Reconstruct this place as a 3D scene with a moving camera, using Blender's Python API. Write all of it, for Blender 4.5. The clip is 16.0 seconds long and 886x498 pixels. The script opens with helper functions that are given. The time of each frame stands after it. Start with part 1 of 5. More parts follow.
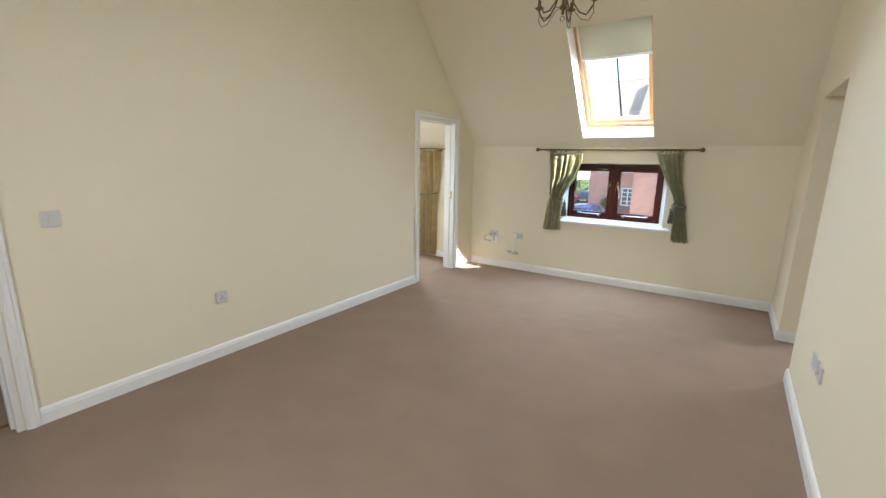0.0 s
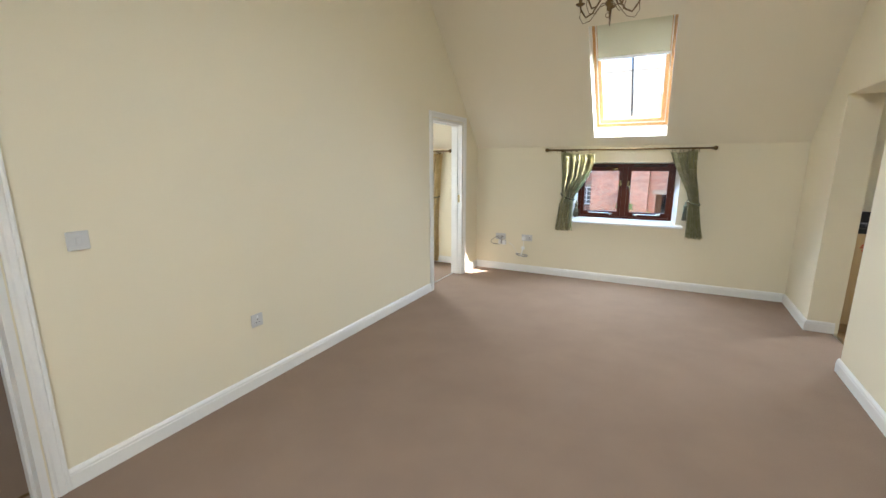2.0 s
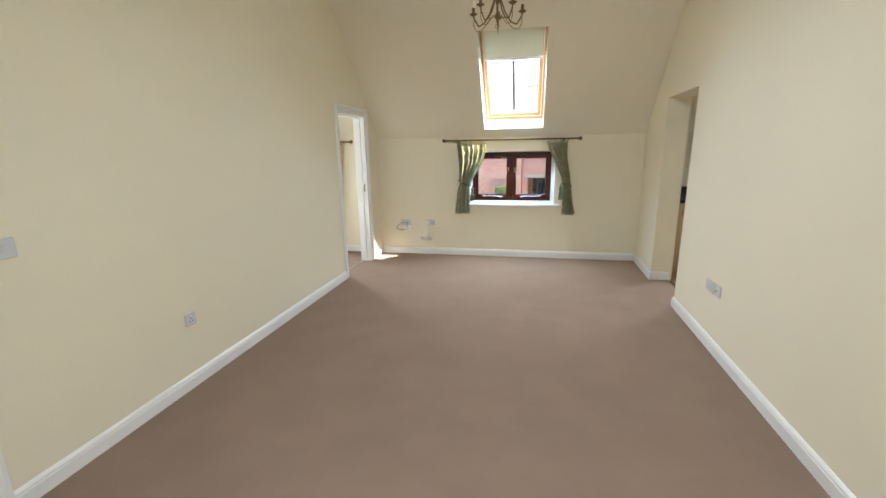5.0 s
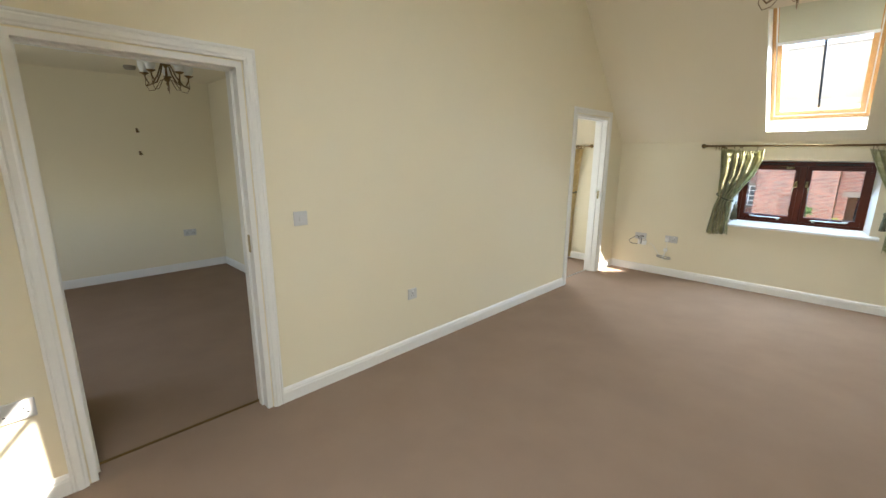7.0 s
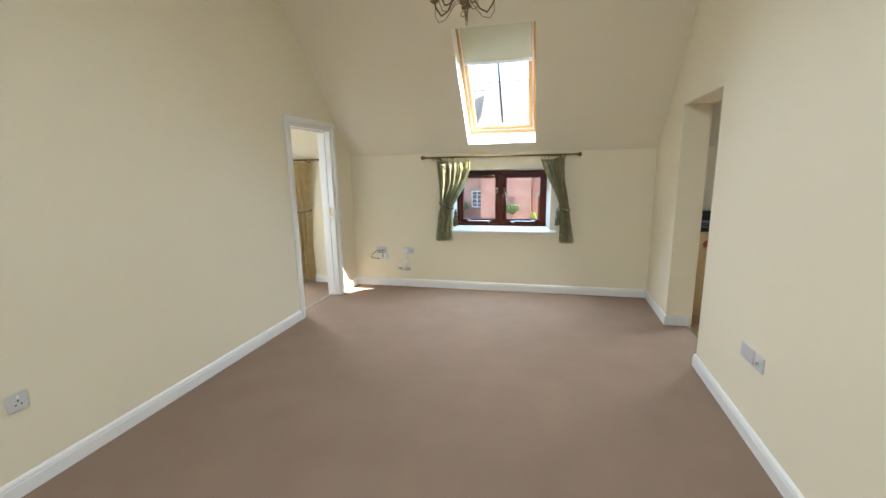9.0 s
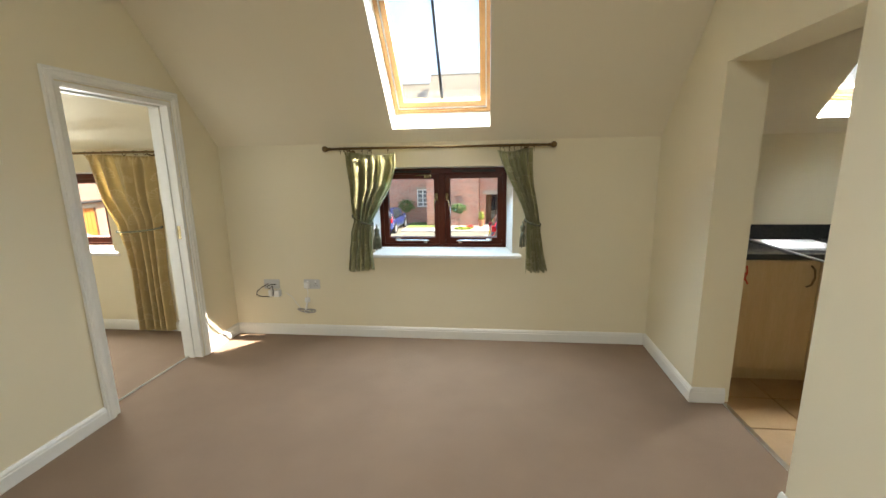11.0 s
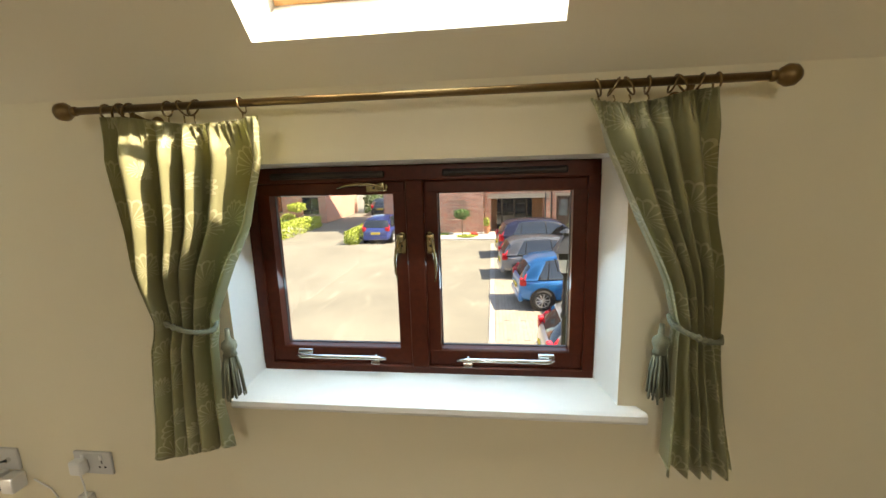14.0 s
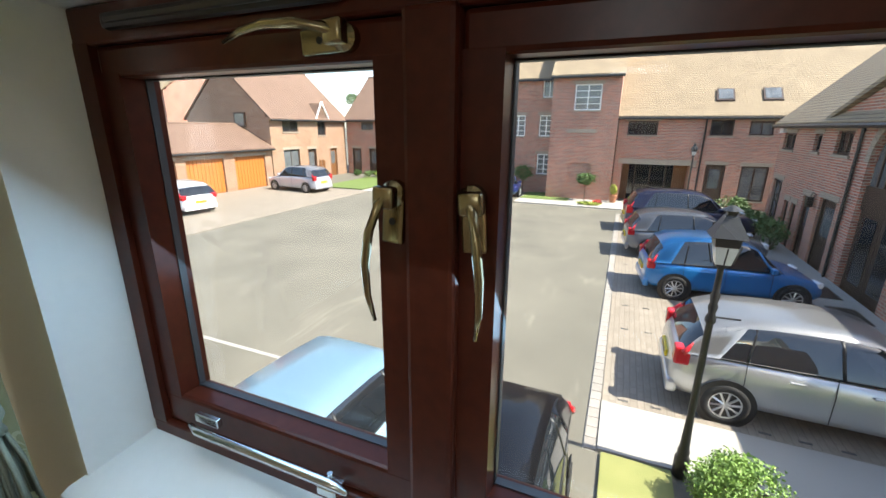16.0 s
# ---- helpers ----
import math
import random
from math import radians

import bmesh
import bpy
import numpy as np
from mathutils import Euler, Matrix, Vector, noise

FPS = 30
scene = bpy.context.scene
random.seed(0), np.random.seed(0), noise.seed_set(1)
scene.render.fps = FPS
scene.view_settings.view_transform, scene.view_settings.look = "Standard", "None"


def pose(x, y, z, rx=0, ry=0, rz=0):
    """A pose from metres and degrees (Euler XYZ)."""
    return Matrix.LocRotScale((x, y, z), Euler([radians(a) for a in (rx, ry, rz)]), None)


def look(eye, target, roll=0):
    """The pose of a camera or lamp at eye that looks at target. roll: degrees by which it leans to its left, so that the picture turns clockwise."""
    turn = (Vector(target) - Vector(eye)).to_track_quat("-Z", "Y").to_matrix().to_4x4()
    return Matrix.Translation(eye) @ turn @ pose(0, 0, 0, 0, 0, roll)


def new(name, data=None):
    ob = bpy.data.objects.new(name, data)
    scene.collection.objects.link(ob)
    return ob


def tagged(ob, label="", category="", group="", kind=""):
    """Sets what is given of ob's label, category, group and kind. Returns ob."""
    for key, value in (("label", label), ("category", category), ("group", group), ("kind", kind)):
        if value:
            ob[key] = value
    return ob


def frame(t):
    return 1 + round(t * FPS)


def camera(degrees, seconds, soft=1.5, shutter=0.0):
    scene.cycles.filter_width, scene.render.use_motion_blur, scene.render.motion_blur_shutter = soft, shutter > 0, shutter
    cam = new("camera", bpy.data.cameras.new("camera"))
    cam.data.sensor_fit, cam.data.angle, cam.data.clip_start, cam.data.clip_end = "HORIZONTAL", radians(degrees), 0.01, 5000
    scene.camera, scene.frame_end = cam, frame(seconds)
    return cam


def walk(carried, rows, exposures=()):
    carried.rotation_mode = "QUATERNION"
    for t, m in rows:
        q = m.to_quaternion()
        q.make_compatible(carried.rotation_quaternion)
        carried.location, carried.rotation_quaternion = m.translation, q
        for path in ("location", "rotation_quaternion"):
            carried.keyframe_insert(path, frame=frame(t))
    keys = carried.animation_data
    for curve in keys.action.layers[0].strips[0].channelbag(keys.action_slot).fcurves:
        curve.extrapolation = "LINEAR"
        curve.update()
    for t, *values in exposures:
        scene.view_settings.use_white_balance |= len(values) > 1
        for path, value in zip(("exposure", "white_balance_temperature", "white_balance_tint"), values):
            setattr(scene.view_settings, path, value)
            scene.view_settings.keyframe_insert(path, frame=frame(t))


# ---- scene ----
cam = camera(93.3, 16.0)
PATH = [
    (0, (3.037, -5.367, 1.502), (1.96, -3.734, 1.083), 1.0),
    (0.5, (2.904, -5.298, 1.501), (1.833, -3.641, 1.174), 2.4),
    (1, (2.723, -5.351, 1.5), (1.846, -3.588, 1.144), 1.9),
    (1.5, (2.521, -5.511, 1.502), (1.705, -3.738, 1.065), 0.5),
    (2, (2.33, -5.554, 1.492), (1.428, -3.815, 1.088), -0.1),
    (2.5, (2.198, -5.581, 1.511), (1.449, -3.769, 1.119), -1.4),
    (3, (2.104, -5.757, 1.52), (1.649, -3.861, 1.071), -2.2),
    (3.2, (2.094, -5.823, 1.523), (1.697, -3.918, 1.058), -1.8),
    (5.3, (2.182, -5.975, 1.53), (1.779, -4.071, 1.069), -0.7),
    (5.5, (2.134, -5.937, 1.531), (1.699, -4.039, 1.076), -1.0),
    (6, (2.108, -5.849, 1.522), (1.4, -4.029, 1.093), -1.0),
    (6.5, (2.264, -5.784, 1.526), (1.148, -4.18, 1.1), 0.1),
    (7, (2.363, -5.835, 1.531), (0.995, -4.445, 1.089), 0.4),
    (7.5, (2.446, -5.876, 1.518), (1.089, -4.48, 1.063), -0.3),
    (8, (2.482, -5.697, 1.536), (1.378, -4.092, 1.083), -0.4),
    (8.5, (2.521, -5.408, 1.541), (1.766, -3.603, 1.13), -0.6),
    (9, (2.434, -5.078, 1.526), (1.971, -3.17, 1.144), -1.1),
    (9.2, (2.403, -4.925, 1.533), (2.022, -2.997, 1.162), -1.3),
    (11.3, (2.305, -3.222, 1.508), (2.083, -1.277, 1.099), -1.0),
    (11.5, (2.282, -3.072, 1.513), (2.06, -1.129, 1.095), -0.8),
    (12, (2.221, -2.649, 1.469), (2.113, -0.695, 1.053), 0.1),
    (12.5, (2.22, -2.238, 1.478), (2.108, -0.283, 1.071), -0.4),
    (13, (2.215, -1.857, 1.484), (2.021, 0.093, 1.084), 0.0),
    (13.5, (2.161, -1.481, 1.476), (1.982, 0.477, 1.108), -1.0),
    (14, (2.155, -1.156, 1.467), (1.916, 0.792, 1.083), -1.7),
    (14.5, (2.16, -0.897, 1.441), (1.842, 1.036, 1.039), -0.8),
    (15, (2.112, -0.625, 1.417), (1.786, 1.284, 0.917), -0.7),
    (15.5, (2.084, -0.444, 1.367), (1.629, 1.429, 0.832), -0.5),
    (16, (2.093, -0.285, 1.328), (1.345, 1.483, 0.767), 0.4),
]
walk(cam, [(t, look(e, g, r)) for t, e, g, r in PATH], exposures=[(0, 2.65, 6200, 15), (2, 2.72, 6250, 15), (5.5, 2.68, 6250, 15), (6.5, 2.74, 6350, 13), (7, 2.64, 6500, 13), (9, 2.65, 6200, 14), (11.5, 2.28, 7900, 12), (12, 2.27, 8800, 13), (13, 2.2, 8900, 13), (13.5, 2.0, 9000, 14), (14, 2.08, 8100, 13), (14.5, 2.1, 7200, 13), (15, 1.95, 6900, 15), (15.5, 1.8, 7100, 15), (16, 1.5, 6600, 11)])

# ---- light ----
world = bpy.data.worlds.new("sky")
scene.world = world
world.use_nodes = True
wn = world.node_tree
sky = wn.nodes.new("ShaderNodeTexSky")
sky.sky_type, sky.sun_disc = "NISHITA", False
sky.sun_elevation, sky.sun_rotation = radians(50.9), radians(92.6)
wn.links.new(sky.outputs[0], wn.nodes["Background"].inputs[0])
wn.nodes["Background"].inputs[1].default_value = 0.15

sun = bpy.data.lights.new("sun", "SUN")
sun.energy, sun.angle, sun.color = 5.0, radians(0.5), (1.0, 0.95, 0.86)
new("sun", sun).matrix_world = look((20, -0.9, 24.6), (0, 0, 0))


def sky_lamp(name, eye, target, w, h, watts, colour=(0.88, 0.97, 1.0)):
    """An area lamp in an opening, standing in for the sky's light."""
    la = bpy.data.lights.new(name, "AREA")
    la.shape, la.size, la.size_y, la.energy, la.color = "RECTANGLE", w, h, watts, colour
    new(name, la).matrix_world = look(eye, target)


SLOPE = 1.087          # rise of the roof per metre
EAVE = 1.69            # height at which the slope starts
TOP = 3.6              # flat ceiling
BACK = -6.9            # wall behind the walker
SN = Vector((0, 0.736, 0.677))   # outward normal of the window-side slope
sky_lamp("skylight_sky", (1.94, -0.20, 2.66), (1.94, -1.5, 1.2), 0.62, 0.9, 16.5)
# Lights the room through the added, unseen roof_window_3.
sky_lamp("back_skylight_sky", (2.12, -6.32, 2.80), (2.12, -5.1, 1.4), 0.62, 0.95, 14.5)
sky_lamp("window_sky", (1.92, 0.06, 1.22), (1.92, -0.5, 0.75), 0.92, 0.40, 1.6, (0.40, 0.70, 1.0))
sky_lamp("kitchen_skylight_sky", (5.0, -0.20, 2.66), (5.0, -1.5, 1.2), 0.62, 0.9, 58)
sky_lamp("side_room_sky", (-1.74, 0.082, 1.13), (-1.74, -2, 0.7), 0.92, 0.50, 18)
# Fill lamp brightening the bedroom, in an unseen opening added to wall_south.
sky_lamp("bedroom_window_sky", (-1.75, BACK - 0.1, 1.15), (-1.75, -4.5, 0.8), 1.6, 0.65, 2.0)


# ---- materials ----
def mat(name, col, rough=0.6, metal=0.0, vary=0.08, scale=6.0, grain=180.0, bump=0.15, dist=0.002, col2=None, spec=0.5, coat=0.0, island=0.0, obj=0.0):
    """Principled surface whose colour wanders at two scales, with fine relief."""
    m = bpy.data.materials.new(name)
    m.use_nodes = True
    n, l = m.node_tree.nodes, m.node_tree.links
    p = n["Principled BSDF"]
    p.inputs["Roughness"].default_value, p.inputs["Metallic"].default_value = rough, metal
    p.inputs["Specular IOR Level"].default_value, p.inputs["Coat Weight"].default_value = spec, coat
    tc = n.new("ShaderNodeTexCoord")
    big, fine = n.new("ShaderNodeTexNoise"), n.new("ShaderNodeTexNoise")
    for q, s in ((big, scale), (fine, grain)):
        q.inputs["Scale"].default_value, q.inputs["Detail"].default_value = s, 4
        l.new(tc.outputs["Object"], q.inputs["Vector"])
    add = n.new("ShaderNodeMath")
    l.new(big.outputs[0], add.inputs[0])
    l.new(fine.outputs[0], add.inputs[1])
    last = add
    if island or obj:
        src = n.new("ShaderNodeObjectInfo") if obj else n.new("ShaderNodeNewGeometry")
        k = n.new("ShaderNodeMath")
        k.operation = "MULTIPLY_ADD"
        k.inputs[1].default_value = obj or island
        l.new(src.outputs["Random" if obj else "Random Per Island"], k.inputs[0])
        l.new(add.outputs[0], k.inputs[2])
        last = k
    r = n.new("ShaderNodeValToRGB")
    c2 = col2 or [c * (1 - 2.5 * vary) for c in col]
    r.color_ramp.elements[0].position, r.color_ramp.elements[1].position = 0.25, 0.75
    r.color_ramp.elements[0].color, r.color_ramp.elements[1].color = (*c2, 1), (*col, 1)
    half = n.new("ShaderNodeMath")
    half.operation = "MULTIPLY"
    half.inputs[1].default_value = 1 / (2 + (island or obj))
    l.new(last.outputs[0], half.inputs[0])
    l.new(half.outputs[0], r.inputs[0])
    l.new(r.outputs[0], p.inputs["Base Color"])
    if bump:
        b = n.new("ShaderNodeBump")
        b.inputs["Strength"].default_value, b.inputs["Distance"].default_value = bump, dist
        l.new(fine.outputs[0], b.inputs["Height"])
        l.new(b.outputs[0], p.inputs["Normal"])
    return m


def glass(name):
    """A clear pane: straight through, with the mirror gloss of glass."""
    m = bpy.data.materials.new(name)
    m.use_nodes = True
    n, l = m.node_tree.nodes, m.node_tree.links
    n.remove(n["Principled BSDF"])
    fr, pw, gl, tr, mx = n.new("ShaderNodeLayerWeight"), n.new("ShaderNodeMath"), n.new("ShaderNodeBsdfGlossy"), n.new("ShaderNodeBsdfTransparent"), n.new("ShaderNodeMixShader")
    fr.inputs[0].default_value, pw.operation, pw.inputs[1].default_value = 0.5, "POWER", 4.0
    sc = n.new("ShaderNodeMath")
    sc.operation, sc.inputs[1].default_value, sc.inputs[2].default_value = "MULTIPLY_ADD", 0.7, 0.03
    l.new(fr.outputs["Facing"], pw.inputs[0])
    l.new(pw.outputs[0], sc.inputs[0])
    gl.inputs["Roughness"].default_value = 0.0
    tr.inputs[0].default_value = (0.97, 0.985, 0.98, 1)
    l.new(sc.outputs[0], mx.inputs[0])
    l.new(tr.outputs[0], mx.inputs[1])
    l.new(gl.outputs[0], mx.inputs[2])
    l.new(mx.outputs[0], n["Material Output"].inputs[0])
    return m


def stretched(m, sx, sy, sz):
    """Stretches a material's pattern along an axis, for grain."""
    n, l = m.node_tree.nodes, m.node_tree.links
    tc = next(q for q in n if q.type == "TEX_COORD")
    mp = n.new("ShaderNodeMapping")
    mp.inputs["Scale"].default_value = (sx, sy, sz)
    l.new(tc.outputs["Object"], mp.inputs["Vector"])
    for q in n:
        if q.type == "TEX_NOISE":
            l.new(mp.outputs[0], q.inputs["Vector"])
    return m


CREAM = mat("cream_emulsion", (0.80, 0.735, 0.56), 0.7, vary=0.012, scale=1.5, grain=260, bump=0.12, dist=0.001)
CEIL = mat("ceiling_emulsion", (0.79, 0.725, 0.57), 0.75, vary=0.012, scale=1.5, grain=200, bump=0.15, dist=0.001)
WHITE = mat("white_gloss_paint", (0.83, 0.83, 0.80), 0.3, vary=0.02, scale=5, grain=60, bump=0.06, dist=0.001)
PLASTIC = mat("white_plastic", (0.82, 0.82, 0.80), 0.35, vary=0.01, bump=0)
CARPET = mat("beige_carpet", (0.345, 0.247, 0.182), 0.95, vary=0.095, scale=3.0, grain=300, bump=0.9, dist=0.006, spec=0.1)
MAHOG = stretched(mat("mahogany_upvc", (0.105, 0.021, 0.009), 0.30, col2=(0.055, 0.010, 0.005), spec=0.3, scale=12, grain=60, bump=0.1, dist=0.0006), 1, 1, 1)
PINE = mat("varnished_pine", (0.66, 0.38, 0.14), 0.35, col2=(0.50, 0.25, 0.08), scale=8, grain=40, bump=0.05)
BRASS = mat("polished_brass", (0.42, 0.34, 0.19), 0.25, 1.0, vary=0.05, bump=0)
OLDBRASS = mat("antique_brass", (0.24, 0.16, 0.075), 0.38, 1.0, vary=0.12, scale=25, bump=0.1)
CHROME = mat("satin_chrome", (0.72, 0.72, 0.70), 0.2, 1.0, vary=0.03, bump=0)
BLACK = mat("black_plastic", (0.012, 0.012, 0.012), 0.4, vary=0.05, bump=0)
GLASS = glass("window_glass")
DUSTY = glass("dusty_roof_glass")
dn, dl = DUSTY.node_tree.nodes, DUSTY.node_tree.links
film_mix, film = dn.new("ShaderNodeMixShader"), dn.new("ShaderNodeBsdfTranslucent")
film_mix.inputs[0].default_value = 0.008
next(q for q in dn if q.type == "BSDF_TRANSPARENT").inputs[0].default_value = (0.70, 0.74, 0.78, 1)
film.inputs[0].default_value = (0.8, 0.8, 0.8, 1)
dl.new(dn["Material Output"].inputs[0].links[0].from_socket, film_mix.inputs[1])
dl.new(film.outputs[0], film_mix.inputs[2])
dl.new(film_mix.outputs[0], dn["Material Output"].inputs[0])


# ---- building tools ----
def part(name, bm, material, parent=None, label="", smooth=False):
    """Links a bmesh as one mesh object, under a thing or part if one is given."""
    me = bpy.data.meshes.new(name)
    bmesh.ops.recalc_face_normals(bm, faces=bm.faces)
    bm.to_mesh(me)
    bm.free()
    if smooth:
        for f in me.polygons:
            f.use_smooth = True
    me.materials.append(material)
    ob = new(name, me)
    if parent:
        ob.parent = parent
    return tagged(ob, label)


def box(bm, x0, x1, y0, y1, z0, z1, bevel=0.0):
    r = bmesh.ops.create_cube(bm, size=1)["verts"]
    for v in r:
        v.co = Vector((x0 + (v.co.x + 0.5) * (x1 - x0), y0 + (v.co.y + 0.5) * (y1 - y0), z0 + (v.co.z + 0.5) * (z1 - z0)))
    if bevel:
        es = {e for v in r for e in v.link_edges}
        bmesh.ops.bevel(bm, geom=list(es), offset=bevel, segments=2, affect="EDGES", profile=0.5)
    return bm


def B(*a, **k):
    return box(bmesh.new(), *a, **k)


def sweep(bm, pts, r, seg=8, radii=None):
    """A round tube along points; radii: one for each point."""
    pts = [Vector(p) for p in pts]
    rings = []
    up = Vector((0.123, 0.456, 0.88))
    for i, p in enumerate(pts):
        d = (pts[min(i + 1, len(pts) - 1)] - pts[max(i - 1, 0)]).normalized()
        a = d.cross(up)
        a = (a if a.length > 1e-4 else d.orthogonal()).normalized()
        b = d.cross(a)
        q = radii[i] if radii else r
        rings.append([bm.verts.new(p + q * (a * math.cos(t) + b * math.sin(t))) for t in [2 * math.pi * k / seg for k in range(seg)]])
    for A, C in zip(rings, rings[1:]):
        for k in range(seg):
            bm.faces.new((A[k], A[(k + 1) % seg], C[(k + 1) % seg], C[k]))
    bm.faces.new(rings[0][::-1])
    bm.faces.new(rings[-1])
    return bm


def lathe(bm, prof, seg=16, m=None):
    """Turns (radius, height) pairs about z."""
    m = m or Matrix()
    rings = [[bm.verts.new(m @ Vector((max(r, 1e-4) * math.cos(t), max(r, 1e-4) * math.sin(t), z))) for t in [2 * math.pi * k / seg for k in range(seg)]] for r, z in prof]
    for A, C in zip(rings, rings[1:]):
        for k in range(seg):
            bm.faces.new((A[k], A[(k + 1) % seg], C[(k + 1) % seg], C[k]))
    bm.faces.new(rings[0][::-1])
    bm.faces.new(rings[-1])
    return bm


def panel(us, vs, holes, front, back):
    """A slab on a grid of us x vs with cells left out; front and back map (i, j) to places."""
    bm = bmesh.new()
    nu, nv = len(us), len(vs)
    F = {(i, j): bm.verts.new(front(i, j)) for i in range(nu) for j in range(nv)}
    K = {(i, j): bm.verts.new(back(i, j)) for i in range(nu) for j in range(nv)}
    solid = lambda i, j: 0 <= i < nu - 1 and 0 <= j < nv - 1 and (i, j) not in holes
    for i in range(nu - 1):
        for j in range(nv - 1):
            if not solid(i, j):
                continue
            c = [(i, j), (i + 1, j), (i + 1, j + 1), (i, j + 1)]
            bm.faces.new([F[q] for q in c])
            bm.faces.new([K[q] for q in c[::-1]])
            for (a, b), nb in zip(((0, 1), (1, 2), (2, 3), (3, 0)), ((i, j - 1), (i + 1, j), (i, j + 1), (i - 1, j))):
                if not solid(*nb):
                    bm.faces.new((F[c[a]], K[c[a]], K[c[b]], F[c[b]]))
    bmesh.ops.delete(bm, geom=[v for v in bm.verts if not v.link_faces], context="VERTS")
    return bm


def structure(name, bm, material, label, category, parent=None):
    return tagged(part(name, bm, material, parent), label, category, kind="structure")


def thing(name, place, label, category, group="", rz=0):
    e = new(name)
    e.matrix_world = pose(*place, 0, 0, rz)
    return tagged(e, label, category, group)


def roof(y):
    """Height of the ceiling above y in the main room."""
    return min(TOP, EAVE - SLOPE * y, EAVE + SLOPE * (y - BACK))


# ---- structure ----
structure("floor", B(-4.1, 3.80, BACK, 0, -0.25, 0), CARPET, "beige-brown cut pile carpet with faint marks", "floor")


def side_wall(name, x0, x1, doors, label, ystop=BACK):
    ys = sorted({ystop, -5.143, -1.757, 0.0, *[d for dd in doors for d in dd[:2]]})
    h = doors[0][2]
    hole = {(i, 0) for i in range(len(ys) - 1) if any(a <= (ys[i] + ys[i + 1]) / 2 <= b for a, b, _ in doors)}
    f = lambda x: lambda i, j: (x + (0.0175 * ys[i] if x == 3.62 else 0), ys[i], (0, min(h, roof(ys[i])), roof(ys[i]))[j])
    return structure(name, panel(ys, (0, 1, 2), hole, f(x0), f(x1)), CREAM, label, "wall")


side_wall("wall_west", 0.0, -0.15, [(-1.325, -0.495, 1.985), (-5.795, -4.925, 1.985)], "cream emulsioned wall with two doorways")
side_wall("wall_east", 3.62, 3.83, [(-1.755, -0.865, 2.03)], "cream emulsioned wall with plain kitchen opening")


def far_wall():
    us = [(-4.1, -4.1), (-2.32, -2.285), (-1.15, -1.2), (1.34, 1.375), (2.51, 2.462), (6.6, 6.6)]
    vs = [(-0.25, -0.25), (0.745, 0.79), (1.49, 1.478), (EAVE, EAVE + 0.11)]
    hole = {(1, 1), (3, 1)}
    structure("wall_north", panel(us, vs, hole, lambda i, j: (us[i][0], 0, vs[j][0]), lambda i, j: (us[i][1], 0.1, vs[j][1])), CREAM, "cream emulsioned wall under the slope with splayed window reveal", "wall")
    us2 = [-4.3, -2.32, -1.165, 1.34, 2.50, 6.9]
    vs2 = [-2.75, 0.72, 1.50, 1.95]
    return us2, vs2, hole


def white_reveals(ob, flat):
    """Paints the cheeks of the openings white; flat: the faces' plane normal."""
    ob.data.materials.append(WHITE)
    for f in ob.data.polygons:
        if abs(f.normal.dot(Vector(flat))) < 0.8:
            f.material_index = 1


us2, vs2, whole = far_wall()
white_reveals(bpy.data.objects["wall_north"], (0, 1, 0))
# The opening is added, out of view, to let light into the bedroom.
sus, svs = (-4.1, -2.6, -0.9, 3.83), (-0.25, 0.8, 1.5, EAVE + 0.1)
structure("wall_south", panel(sus, svs, {(1, 1)}, lambda i, j: (sus[i], BACK, svs[j]), lambda i, j: (sus[i], BACK - 0.2, svs[j])), CREAM, "plain cream wall behind the walker", "wall")


def slope_slab(name, sign, x0, x1, holes, label):
    """A sloped ceiling with roof windows; holes: (x0, x1, low, high) with low and high as run from the wall."""
    us = sorted({x0, x1, *[v for h in holes for v in h[:2]]})
    runs = sorted({0.0, 1.757, *[v for h in holes for v in h[2:]]})
    hs = {(i, j) for i in range(len(us) - 1) for j in range(len(runs) - 1) for h in holes
          if h[0] <= (us[i] + us[i + 1]) / 2 <= h[1] and h[2] <= (runs[j] + runs[j + 1]) / 2 <= h[3]}

    def at(d):
        def f(i, j):
            y = -runs[j] if sign > 0 else BACK + runs[j]
            return (us[i], y + sign * SN.y * d, EAVE + SLOPE * runs[j] + SN.z * d)
        return f
    return structure(name, panel(us, runs, hs, at(0), at(0.29)), CEIL, label, "ceiling")


SK = (1.557, 2.324, 0.09, 1.0)
slope_slab("ceiling_slope", 1, -4.1, 6.6, [SK, (4.62, 5.387, 0.09, 1.0)], "cream sloped ceiling with deep roof window reveals")
slope_slab("ceiling_slope_south", -1, -4.1, 3.83, [(1.74, 2.50, 0.36, 1.12)], "cream sloped ceiling behind the walker")
white_reveals(bpy.data.objects["ceiling_slope"], SN)
white_reveals(bpy.data.objects["ceiling_slope_south"], (0, -SN.y, SN.z))
structure("ceiling", B(-4.1, 6.6, BACK + 1.757, -1.757, TOP, TOP + 0.25), CEIL, "flat cream ceiling above the slopes", "ceiling")
# rooms beyond
structure("wall_west_outer", B(-4.1, -3.88, BACK, 0, 0, TOP), CREAM, "plain cream bedroom wall", "wall")
structure("wall_partition", B(-3.88, -0.15, -3.88, -3.78, 0, TOP), CREAM, "plain cream partition between two bedrooms", "wall")
structure("ceiling_bedroom", B(-3.88, -0.15, BACK, -3.88, 2.4, 2.45), CEIL, "flat white bedroom ceiling", "ceiling")
structure("wall_kitchen_east", B(6.4, 6.6, -3.4, 0, 0, TOP), CREAM, "plain cream kitchen wall", "wall")
